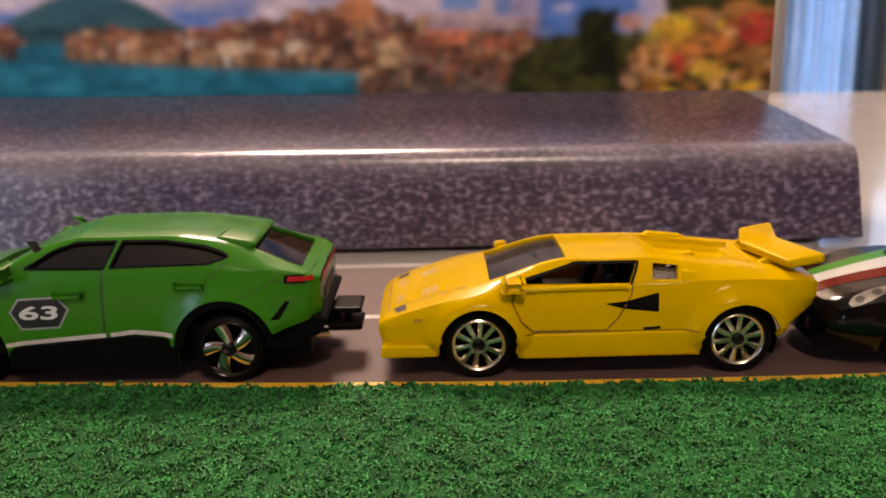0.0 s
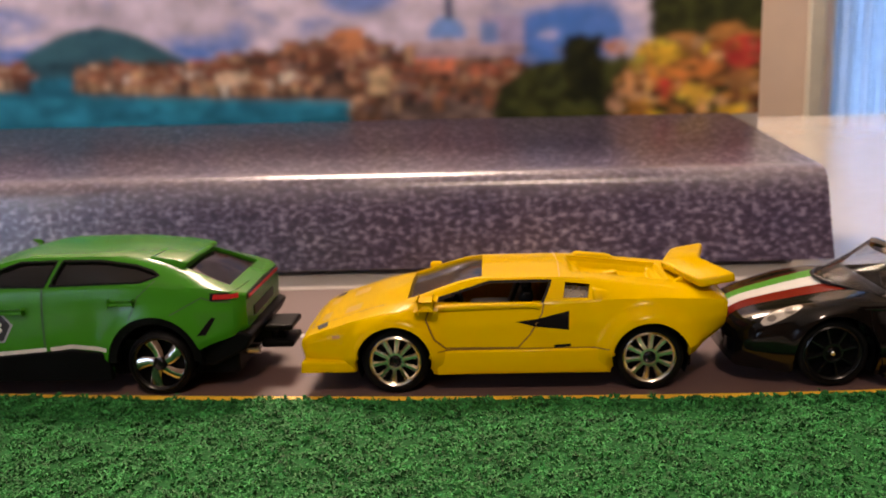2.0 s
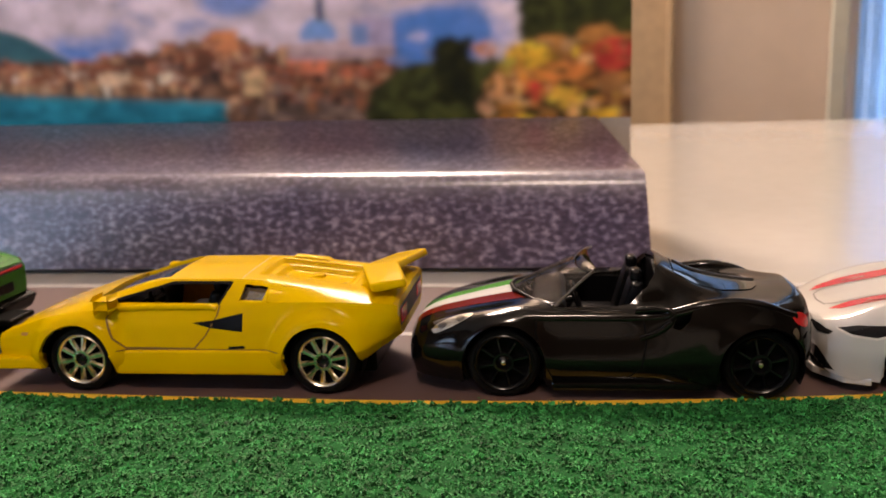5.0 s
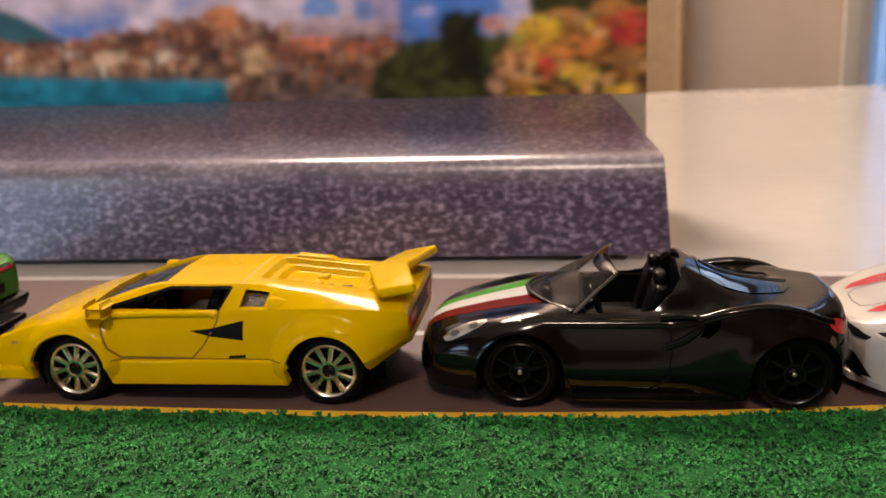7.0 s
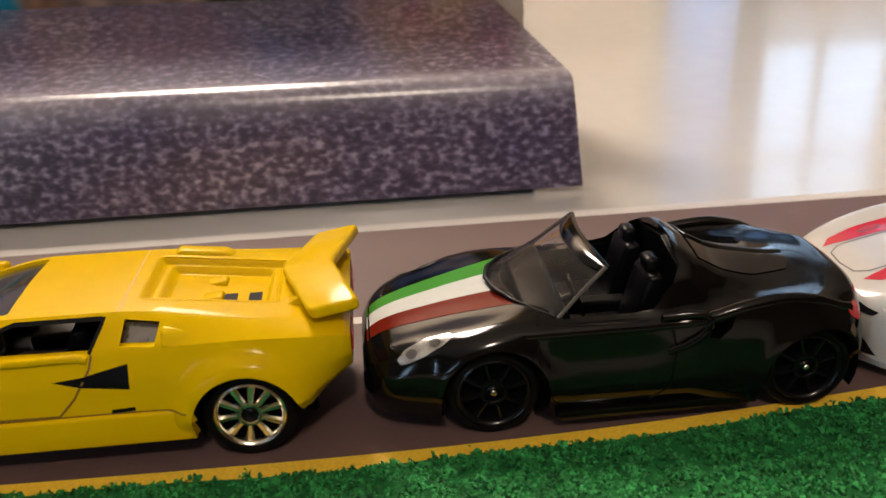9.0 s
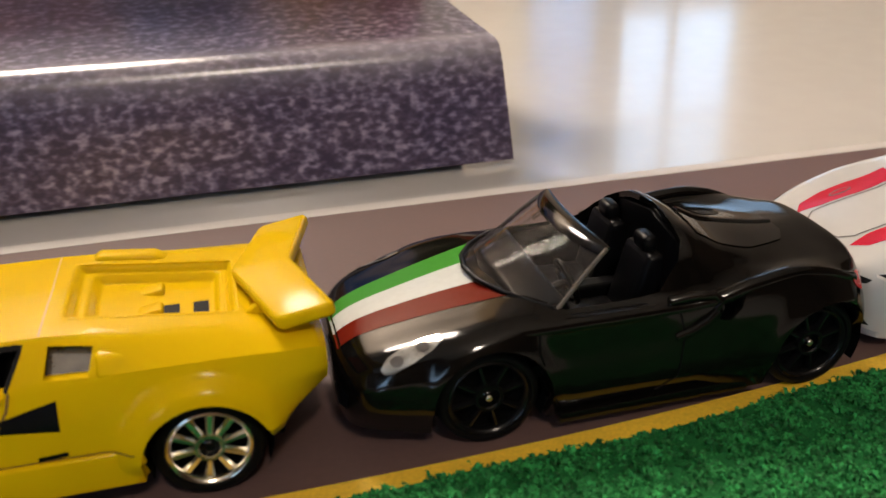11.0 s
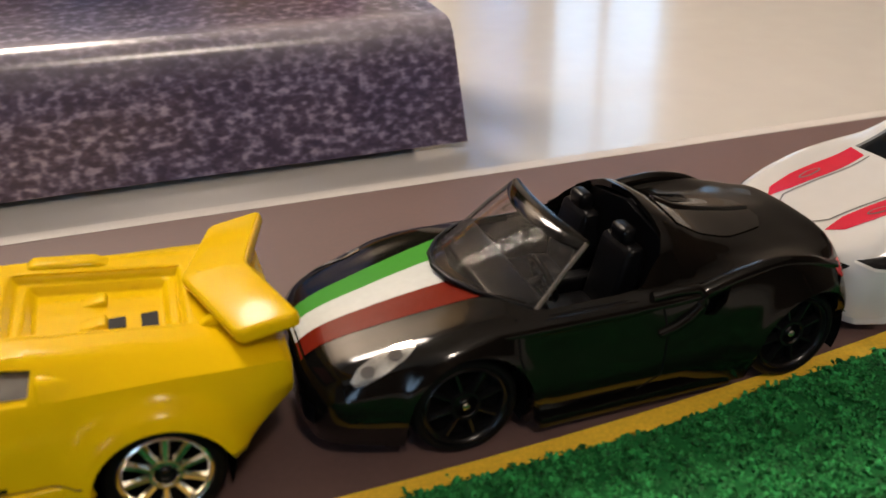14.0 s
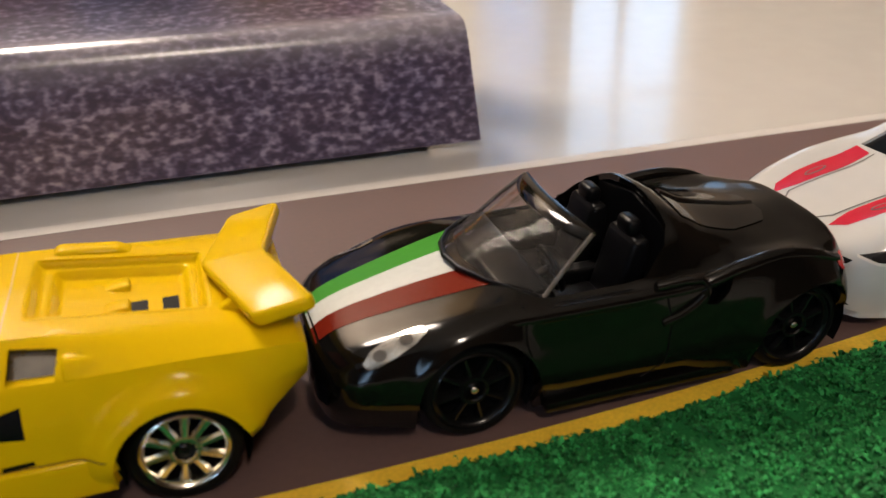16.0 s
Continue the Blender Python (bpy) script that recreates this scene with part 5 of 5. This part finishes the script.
    part("rear_diffuser", prism_bm([(68.6, 5.0), (69.6, 8.9), (77.2, 11.5), (79.4, 10.6), (78.0, 8.0), (72.0, 5.0)], "y", -13.8, 13.8, 0.5), WELL, car)
    part("front_bumper", prism_bm([(-0.6, 5.0), (0.0, 8.8), (8.4, 8.4), (8.8, 4.0)], "y", -14.2, 14.2, 0.5), WELL, car)
    # tow hitch: two flat loops
    part("tow_hitch", join_bm(box_bm(76.0, 80.0, -2.6, 2.6, 5.6, 9.0, 0.3), box_bm(79.0, 84.4, -4.2, 4.2, 8.4, 9.6, 0.5, 3), box_bm(78.0, 84.4, -4.0, 4.0, 5.0, 6.4, 0.6, 3), box_bm(81.0, 82.2, -2.2, 2.2, 6.0, 8.8, 0.2)), WELL, car)
    part("cabin_floor", box_bm(20, 68, -13, 13, 8.0, 10.0), SEAT, car)
    seats(car, 36.0, (-5.6, 5.6), 10, 22.5, SEAT)
    seats(car, 54.0, (-5.6, 5.6), 10, 22.0, SEAT)
    chassis(car, 4, 76, 12.0, 3.0, 8.0)
    for x in (16.5, 62.3):
        part("axle", lathe_bm([(0, -13), (0.6, -13), (0.6, 13), (0, 13)], 12, x, 0, 6.6), CHROME, car)
        for s in (-1, 1):
            wheel(car, x, s * 13.0, 6.0, 6.0, 4.8, 5.1, (5, 1.7, 2.5, 0.34), plain("chrome_blade_rim", (0.80, 0.78, 0.74), 0.14, 1.0), s, RIM_DARK)
            part("wheel_well", well_bm(7.9, s * 14.4, s * 9.0, x, 6.8), WELL, car)
    return car


# ---- black open roadster ----
def black_car():
    paint = plain("black_gloss_enamel", (0.003, 0.0026, 0.0022), rough=0.11, coat=0.0, vary=0.05, scale=60, spec=0.36)
    glass = clear_pane("clear_windscreen_plastic", (0.84, 0.82, 0.80), 0.03, 0.06, 1.10, (0.36, 0.33, 0.30))
    car = empty("toy_roadster", 85.2, 161.6, 0.3, 0, "glossy black open-top die-cast toy roadster with tricolour bonnet stripe", "toy car", "toy cars on the road")
    st = [
        (-0.9, [(6.2, 3.8), (8.0, 5.4), (7.6, 7.6), (6.8, 8.6), (5.6, 9.2), (4.0, 9.6), (2.0, 9.8), (0, 9.9)]),
        (0.2, [(9.0, 3.0), (10.8, 5.8), (10.6, 8.2), (9.6, 9.8), (7.9, 10.5), (5.4, 10.9), (2.7, 11.1), (0, 11.2)]),
        (2.8, [(11.2, 3.0), (13.0, 6.6), (12.9, 9.4), (11.8, 11.3), (9.8, 12.1), (6.8, 12.3), (3.4, 12.5), (0, 12.6)]),
        (8.0, [(12.8, 2.6), (14.3, 6.8), (14.2, 10.4), (13.1, 12.7), (10.9, 13.6), (7.4, 13.7), (3.7, 13.9), (0, 14.0)]),
        (13.5, [(14.2, 2.0), (14.9, 7.0), (14.8, 11.7), (13.8, 14.2), (11.6, 14.9), (8.0, 14.9), (4.0, 15.1), (0, 15.2)]),
        (19.0, [(13.2, 2.0), (14.9, 6.4), (14.5, 11.6), (13.9, 14.6), (12.0, 15.6), (8.6, 15.9), (4.2, 16.1), (0, 16.2)]),
        (25.0, [(13.0, 2.0), (14.9, 6.2), (14.2, 11.0), (13.9, 14.6), (12.7, 15.2), (9.0, 16.7), (4.5, 17.1), (0, 17.3)]),
        (34.0, [(13.0, 2.0), (14.9, 6.2), (14.2, 11.0), (13.9, 14.6), (12.8, 15.1), (9.6, 18.0), (5.0, 19.0), (0, 19.3)]),
        (38.5, [(13.1, 2.0), (15.0, 6.2), (14.4, 11.2), (13.8, 14.6), (12.4, 15.8), (10.4, 19.0), (5.8, 21.0), (0, 21.6)]),
        (41.5, [(13.2, 2.0), (15.1, 6.3), (14.6, 11.6), (14.1, 14.9), (12.0, 15.7), (9.9, 19.4), (6.0, 21.4), (0, 22.0)]),
        (44.0, [(13.8, 2.1), (15.5, 6.5), (15.2, 12.0), (14.6, 15.6), (12.0, 15.4), (9.8, 18.2), (6.3, 20.2), (0, 20.9)]),
        (48.0, [(14.3, 2.2), (15.8, 6.8), (15.7, 12.6), (14.7, 16.7), (12.3, 15.7), (9.6, 16.6), (6.6, 17.9), (0, 18.9)]),
        (53.0, [(14.6, 2.4), (15.9, 7.2), (15.9, 13.0), (14.4, 17.2), (12.2, 16.3), (9.4, 16.1), (6.4, 16.7), (0, 17.8)]),
        (57.0, [(14.6, 2.5), (15.7, 7.4), (15.7, 12.8), (14.2, 16.6), (12.2, 16.4), (9.2, 16.1), (6.2, 16.4), (0, 17.2)]),
        (61.0, [(13.8, 3.6), (14.9, 8.0), (14.8, 12.0), (13.4, 15.0), (11.6, 16.0), (8.8, 16.4), (5.8, 16.6), (0, 17.0)]),
        (63.8, [(12.0, 4.8), (13.6, 8.6), (13.4, 11.4), (12.0, 13.9), (10.4, 15.4), (8.0, 16.4), (5.2, 16.9), (0, 17.1)]),
        (65.6, [(9.6, 5.6), (11.2, 9.0), (11.0, 11.0), (10.0, 12.8), (8.6, 14.4), (6.8, 15.4), (4.4, 15.9), (0, 16.1)]),
        (66.3, [(7.6, 6.4), (9.0, 9.2), (8.8, 10.8), (8.0, 12.2), (7.0, 13.2), (5.6, 14.0), (3.6, 14.4), (0, 14.6)]),
    ]
    arches = [(15.8, 6.2, 7.0), (57.4, 6.2, 7.0)]
    skin = shell(st, arches, w=0.65, flare=0.6, flare_w=1.4)
    tree = BVHTree.FromBMesh(skin)
    xs, flat = np.array([q[0] for q in st], float), np.array([np.ravel(q[1]) for q in st], float)
    rise = slopes(xs, flat)

    def crest(x):
        """The shoulder's (y, z) at x along the body."""
        return loft_value(xs, flat, rise, x)[6:8]

    cockpit = [(25.0, -12.0), (36.6, -12.2), (39.6, -10.6), (40.9, -8.4), (41.5, 0), (40.9, 8.4), (39.6, 10.6), (36.6, 12.2), (25.0, 12.0), (20.0, 7.5), (18.5, 0), (20.0, -7.5)]
    inlet = prism_bm([(43.2, 12.8), (43.7, 14.4), (43.5, 15.3), (46.4, 15.9), (45.8, 14.0), (44.4, 12.6)], "y", -30, -13.6)
    inlet2 = prism_bm([(43.2, 12.8), (43.7, 14.4), (43.5, 15.3), (46.4, 15.9), (45.8, 14.0), (44.4, 12.6)], "y", 13.6, 30)
    body = part("body", hollow(skin, 0.8, [prism_bm(cockpit, "z", 12.0, 40), inlet, inlet2]), paint, car, smooth=40)
    # bonnet stripes
    for name, a0, a1, b0, b1, col in (("green_stripe", 1.7, 4.8, 2.8, 7.7, (0.06, 0.26, 0.035)), ("white_stripe", -1.7, 1.7, -2.8, 2.8, (0.56, 0.58, 0.55)), ("red_stripe", -4.8, -1.7, -7.7, -2.8, (0.14, 0.013, 0.006))):
        poly = [(-0.2, a0), (9.0, (a0 * 0.55 + b0 * 0.45)), (16.6 + 0.055 * b0 * b0, b0), (16.6 + 0.055 * b1 * b1, b1), (9.0, (a1 * 0.55 + b1 * 0.45)), (-0.2, a1)]
        part(name, patch_on(tree, poly, "top", 0.05, 0.7), plain(name + "_print", col, rough=0.15, vary=0.03, spec=0.06), body)
    lamp = plain("silver_lamp_print", (0.55, 0.54, 0.50), rough=0.14, metal=0.8, vary=0.35, scale=2500)
    for s, view in ((-1, "near"), (1, "far")):
        poly = [(5.0, -0.5), (6.0, 0.7), (8.0, 1.6), (10.4, 2.2), (12.2, 2.2), (12.6, 1.4), (11.2, 0.3), (8.8, -0.6), (6.6, -1.2), (5.4, -1.2)]
        lampo = part("headlight", patch_on(tree, poly, view + "_lamp", 0.10, 0.5), lamp, body, "clear silver headlight", smooth=40)
        for bx, bz in ((7.0, 0.0), (10.2, 1.1)):
            part("bulb", patch_on(tree, disc_poly(bx, bz, 0.8, 0.65, 12), view + "_lamp", 0.16, 0.5), plain("dark_bulb_ring", (0.22, 0.21, 0.20), 0.1, 0.9), lampo)
        part("door_gap", line_on(tree, [(21.5, 15.4), (21.2, 12.0), (22.6, 7.0), (23.8, 4.0)], 0.25, view), SEAT, body)
        part("door_gap", line_on(tree, [(38.4, 15.0), (39.2, 11.0), (38.4, 6.0), (36.0, 4.0)], 0.25, view), SEAT, body)
        ridge = [Vector((x, s * (crest(x)[0] - 0.72), crest(x)[1] - 0.50)) for x in np.linspace(15.0, 62.5, 64)]
        part("shoulder_line", tube_bm(ridge, 0.95, 16), paint, body, smooth=60)
        part("intake_lip", tube_bm([(37.5, s * 13.3, 15.3), (40.5, s * 13.8, 15.75), (42.6, s * 14.15, 15.7), (43.4, s * 14.4, 15.1), (43.0, s * 14.65, 13.9), (41.8, s * 14.7, 12.7), (40.2, s * 14.55, 11.7), (38.2, s * 14.25, 10.9)], 0.62, 12), paint, body, smooth=50)
        part("side_intake", box_bm(40.5, 48.0, s * 12.4, s * 12.9, 11.0, 15.2), SEAT, body)
        part("sill", prism_bm([(23.8, 1.8), (23.8, 3.2), (48.2, 3.6), (48.6, 2.0)], "y", s * 12.4, s * 14.6, 0.35), paint, body, smooth=40)
        part("tail_lamp", patch_on(tree, disc_poly(12.2 * s, 13.6, 1.3, 1.2, 14), "rear", 0.08, 0.5), plain("red_lamp_plastic", (0.50, 0.02, 0.02), 0.2), body)
        part("side_reflector", patch_on(tree, disc_poly(62.3, 11.8, 0.6, 0.95, 12), view, 0.06, 0.4), plain("smoked_lens", (0.10, 0.07, 0.05), 0.15), body)
        part("front_intake", patch_on(tree, [(s * 5.5, 5.4), (s * 10.0, 5.6), (s * 10.4, 8.0), (s * 6.5, 7.6)], "front", 0.06, 0.6), SEAT, body)
        # rear deck scoops behind the seats
    part("engine_cover", patch_on(tree, [(44.2, -6.4), (52.0, -6.2), (57.4, -4.6), (58.6, -2.6), (58.6, 2.6), (57.4, 4.6), (52.0, 6.2), (44.2, 6.4)], "top", 0.14, 0.9), plain("black_glass_panel", (0.003, 0.003, 0.003), rough=0.05, spec=1.0, vary=0.05), body, "glossy black engine cover", smooth=30)
    cover = plain("black_glass_panel", (0.003, 0.003, 0.003), rough=0.05, spec=1.0, vary=0.05)

    def deck_line(pts, sink):
        """A path over the rear deck, sunk by a little into its skin."""
        return [Vector((x, y, tree.ray_cast(Vector((x, y, 99)), Vector((0, 0, -1)))[0].z - sink)) for x, y in pts]

    part("cover_rib", tube_bm(deck_line([(44.5, 0), (47, 0), (50, 0), (53, 0), (56, 0), (58.5, 0)], 0.35), 0.75, 12), cover, body, smooth=50)
    part("grille", patch_on(tree, [(-2.6, 9.6), (2.6, 9.6), (0.8, 6.6), (-0.8, 6.6)], "front", 0.06, 0.5), SEAT, body)
    # windscreen with its black frame
    def bow(y, f):
        """A point of the screen: y across, f from the base to the top."""
        u = y / 11.6
        base = Vector((16.6 + 7.6 * u * u, y, 16.3 - 1.0 * u * u))
        top = Vector((29.4 + 1.5 * u * u, y * 0.84, 21.9 - 0.6 * u * u))
        return base.lerp(top, f) + Vector((0, 0, 0.2 * math.sin(f * math.pi)))

    q = bmesh.new()
    rows = [[q.verts.new(bow(-11.6 + 23.2 * i / 20, j / 8)) for i in range(21)] for j in range(9)]
    for a, b in zip(rows, rows[1:]):
        for i in range(20):
            q.faces.new((a[i], a[i + 1], b[i + 1], b[i]))
    bmesh.ops.solidify(q, geom=q.faces[:], thickness=0.3)
    pane = part("windscreen", q, glass, car, smooth=40)
    edge = [bow(-11.6 + 23.2 * i / 24, 1.0) for i in range(25)]
    q = bmesh.new()
    prev = None
    for i, p in enumerate(edge):
        k = 1.0 - 0.45 * abs(i / 12 - 1) ** 3
        out = [q.verts.new(p + Vector(o) * k) for o in ((-1.9, 0, -0.9), (-1.5, 0, -0.35), (0.1, 0, 0.35), (0.7, 0, 0.25), (0.6, 0, -0.3))]
        if prev:
            for k in range(5):
                q.faces.new((prev[k], out[k], out[(k + 1) % 5], prev[(k + 1) % 5]))
        else:
            q.faces.new(out)
        prev = out
    q.faces.new(prev[::-1])
    bmesh.ops.recalc_face_normals(q, faces=q.faces[:])
    part("screen_header", q, paint, pane, smooth=50)
    for s in (-1, 1):
        part("screen_pillar", tube_bm([bow(s * 11.6, 0.0), bow(s * 11.6, 0.5), bow(s * 11.6, 1.0)], 0.30, 8), plain("clear_edge_plastic", (0.09, 0.08, 0.07), rough=0.10, coat=0.5), pane, "clear plastic screen edge", smooth=50)
        part("wiper_cowl", tube_bm([bow(s * 11.6 * f, 0.02) + Vector((-0.3, 0, 0.1)) for f in (0.0, 0.3, 0.6, 0.85, 1.0)], 0.35, 8), SEAT, pane, smooth=50)
    # cabin
    tub = box_bm(19.0, 41.2, -12.2, 12.2, 7.0, 8.6)
    part("cabin_floor", tub, SEAT, car)
    part("cabin_side", box_bm(24.0, 39.0, -12.9, -12.1, 8.6, 15.2, 0.2), SEAT, car)
    part("cabin_side", box_bm(24.0, 39.0, 12.1, 12.9, 8.6, 15.2, 0.2), SEAT, car)
    part("rear_bulkhead", prism_bm([(-10.6, 8.0), (-10.4, 16.5), (-8.2, 19.6), (0, 21.0), (8.2, 19.6), (10.4, 16.5), (10.6, 8.0)], "x", 41.0, 42.2), SEAT, car)
    part("dashboard", prism_bm([(20.0, 8.6), (20.4, 15.6), (25.5, 16.2), (26.4, 14.6), (25.0, 8.6)], "y", -11.4, 11.4, 0.6, 3), SEAT, car, smooth=45)
    seats(car, 34.2, (-5.3, 5.3), 8.4, 20.6, SEAT)
    part("centre_console", box_bm(25, 38, -1.2, 1.2, 8.6, 12.0, 0.4), SEAT, car)
    steering_wheel(car, 28.0, -5.3, 15.4)
    chassis(car, 6, 60, 9.0, 1.6, 6.6)
    for x in (15.7, 57.5):
        part("axle", lathe_bm([(0, -10.6), (0.6, -10.6), (0.6, 10.6), (0, 10.6)], 12, x, 0, 6.1), CHROME, car)
        for s in (-1, 1):
            wheel(car, x, s * 11.2, 6.1, 6.1, 4.6, 4.9, (8, 0.55, 0.75, 0.0), RIM_DARK, s, None, True)
            part("wheel_well", well_bm(6.9, s * 13.6, s * 8.0, x, 6.2), WELL, car)
    return car


# ---- white coupe with red stripes ----
def white_car():
    paint = plain("pearl_white_enamel", (0.50, 0.49, 0.47), rough=0.16, coat=0.2, vary=0.02, scale=60)
    dark = clear_pane("dark_tinted_plastic", (0.10, 0.085, 0.08))
    red = plain("coupe_red_print", (0.50, 0.008, 0.030), rough=0.22, coat=0.5, vary=0.03)
    car = empty("toy_coupe", 153.6, 166.4, 0.3, 0, "pearl white die-cast toy coupe with red bonnet stripes", "toy car", "toy cars on the road")
    st = [
        (0.0, [(8.0, 4.4), (9.0, 7.0), (8.6, 9.2), (7.2, 10.6), (4.0, 11.2), (0, 11.4)]),
        (0.9, [(11.6, 3.4), (12.4, 6.8), (11.8, 9.4), (9.8, 11.2), (5.2, 11.6), (0, 11.7)]),
        (4.0, [(13.8, 2.6), (14.6, 6.8), (14.2, 10.6), (11.6, 12.6), (6.4, 12.8), (0, 13.0)]),
        (9.0, [(14.8, 2.2), (15.4, 7.0), (15.1, 12.0), (12.4, 14.6), (7.2, 14.1), (0, 14.2)]),
        (15.5, [(15.1, 2.0), (15.6, 7.0), (15.3, 13.0), (13.0, 16.0), (8.0, 15.4), (0, 15.5)]),
        (22.0, [(15.1, 2.0), (15.4, 7.0), (15.0, 13.2), (13.4, 16.6), (9.6, 17.8), (0, 18.0)]),
        (31.0, [(15.1, 2.0), (15.2, 7.0), (14.8, 13.0), (13.4, 16.8), (9.6, 21.4), (0, 22.2)]),
        (40.0, [(15.1, 2.0), (15.3, 7.0), (15.0, 13.2), (13.6, 17.2), (9.6, 21.4), (0, 22.2)]),
        (52.0, [(15.2, 2.2), (15.7, 7.2), (15.6, 13.6), (14.0, 17.6), (9.6, 19.2), (0, 19.6)]),
        (63.0, [(14.6, 4.0), (15.2, 8.0), (15.0, 13.6), (13.4, 16.8), (9.2, 17.4), (0, 17.6)]),
        (67.0, [(13.2, 6.0), (13.8, 9.0), (13.4, 13.0), (12.0, 15.6), (8.4, 16.2), (0, 16.4)]),
    ]
    arches = [(16.0, 6.2, 7.2), (57.0, 6.2, 7.2)]
    skin = shell(st, arches, w=0.75, flare=0.7, flare_w=1.5)
    tree = BVHTree.FromBMesh(skin)
    screen = [(19.5, -8.8), (29.0, -8.0), (29.0, 8.0), (19.5, 8.8)]
    win = [(25.5, 17.6), (31.0, 20.4), (40.0, 20.4), (45.0, 18.2)]
    body = part("body", hollow(skin, 0.8, [prism_bm(screen, "z", 12, 40), prism_bm(win, "y", -30, 30)]), paint, car, smooth=32)
    part("windshield", patch_on(tree, [(19.1, -9.2), (29.4, -8.4), (29.4, 8.4), (19.1, 9.2)], "top", -0.5, 1.2, 0.25), dark, car, smooth=40)
    gap = plain("grey_gap_paint", (0.10, 0.09, 0.085), 0.5)
    for s, view in ((-1, "near"), (1, "far")):
        part("side_window", patch_on(tree, [(25.0, 17.3), (31.0, 20.7), (40.2, 20.7), (45.6, 18.0)], view, -0.5, 1.2, 0.25), dark, car, smooth=40)
        stripe = [(2.6, s * 6.0), (6.0, s * 5.3), (12.0, s * 5.3), (18.6, s * 5.7), (19.0, s * 9.0), (13.0, s * 9.0), (8.0, s * 8.6), (4.2, s * 7.8)]
        part("red_stripe", patch_on(tree, stripe, "top", 0.05, 0.8), red, body)
        part("bonnet_vent_rim", patch_on(tree, disc_poly(10.4, s * 7.1, 2.0, 0.66, 16, s * 0.12), "top", 0.09, 0.6), plain("grey_gap_paint", (0.10, 0.09, 0.085), 0.5), body)
        part("bonnet_vent", patch_on(tree, disc_poly(10.4, s * 7.1, 1.7, 0.42, 16, s * 0.12), "top", 0.13, 0.6), red, body)
        part("bonnet_gap", line_on(tree, [(2.6, s * 3.4), (4.2, s * 4.7), (18.8, s * 5.0)], 0.25, "top", 0.06), gap, body)
        part("headlight", patch_on(tree, [(2.2, 10.9), (4.0, 10.3), (7.6, 10.0), (11.6, 11.4), (9.2, 12.0), (5.0, 11.7)], view, 0.10, 0.6), plain("smoked_headlight", (0.012, 0.012, 0.013), 0.12), body, smooth=40)
        part("lamp_edge", line_on(tree, [(2.2, 10.8), (4.0, 10.1), (7.6, 9.8), (11.8, 11.3)], 0.35, view, 0.14), plain("silver_stripe_print", (0.62, 0.58, 0.52), 0.35), body)
        part("front_intake", patch_on(tree, [(s * 6.6, 6.6), (s * 9.4, 6.9), (s * 12.0, 5.6), (s * 13.0, 3.7), (s * 9.0, 3.5), (s * 6.9, 4.2)], "front", 0.06, 0.5), SEAT, body)
        part("intake_rim", line_on(tree, [(s * 6.4, 6.8), (s * 9.5, 7.1), (s * 12.2, 5.7), (s * 13.3, 3.6)], 0.5, "front", 0.12), paint, body)
        part("headlight", patch_on(tree, [(s * 5.4, 10.0), (s * 9.0, 9.3), (s * 12.0, 9.6), (s * 12.4, 10.2), (s * 9.6, 10.6), (s * 6.0, 10.7)], "front", 0.08, 0.5), plain("smoked_headlight", (0.012, 0.012, 0.013), 0.12), body, smooth=40)
        part("door_gap", line_on(tree, [(24.5, 17.0), (23.4, 12.0), (25.0, 5.0)], 0.25, view), gap, body)
    part("bonnet_gap", line_on(tree, [(2.6, -3.4), (2.2, 0.0), (2.6, 3.4)], 0.25, "top", 0.06), gap, body)
    part("front_splitter", prism_bm([(-0.2, -8.0), (-0.9, 0.0), (-0.2, 8.0), (3.5, 13.4), (7.5, 14.9), (7.5, -14.9), (3.5, -13.4)], "z", 1.5, 2.9, 0.3), paint, car)
    part("front_grille", patch_on(tree, [(-6.5, 5.0), (6.5, 5.0), (5.8, 7.6), (-5.8, 7.6)], "front", 0.06, 0.6), SEAT, body)
    part("cabin_floor", box_bm(20, 50, -12.6, 12.6, 7.0, 9.0), SEAT, car)
    seats(car, 34.0, (-5.3, 5.3), 9.0, 19.6, SEAT)
    chassis(car, 4, 64, 11.8, 1.9, 6.8)
    for x in (16.0, 57.0):
        part("axle", lathe_bm([(0, -12.8), (0.6, -12.8), (0.6, 12.8), (0, 12.8)], 12, x, 0, 6.1), CHROME, car)
        for s in (-1, 1):
            wheel(car, x, s * 12.8, 6.1, 6.1, 4.6, 4.9, (5, 1.2, 1.4, 0.0), RIM_DARK, s)
            part("wheel_well", well_bm(7.1, s * 14.4, s * 8.8, x, 6.2), WELL, car)
    return car


yellow_car()
green_car()
black_car()
white_car()
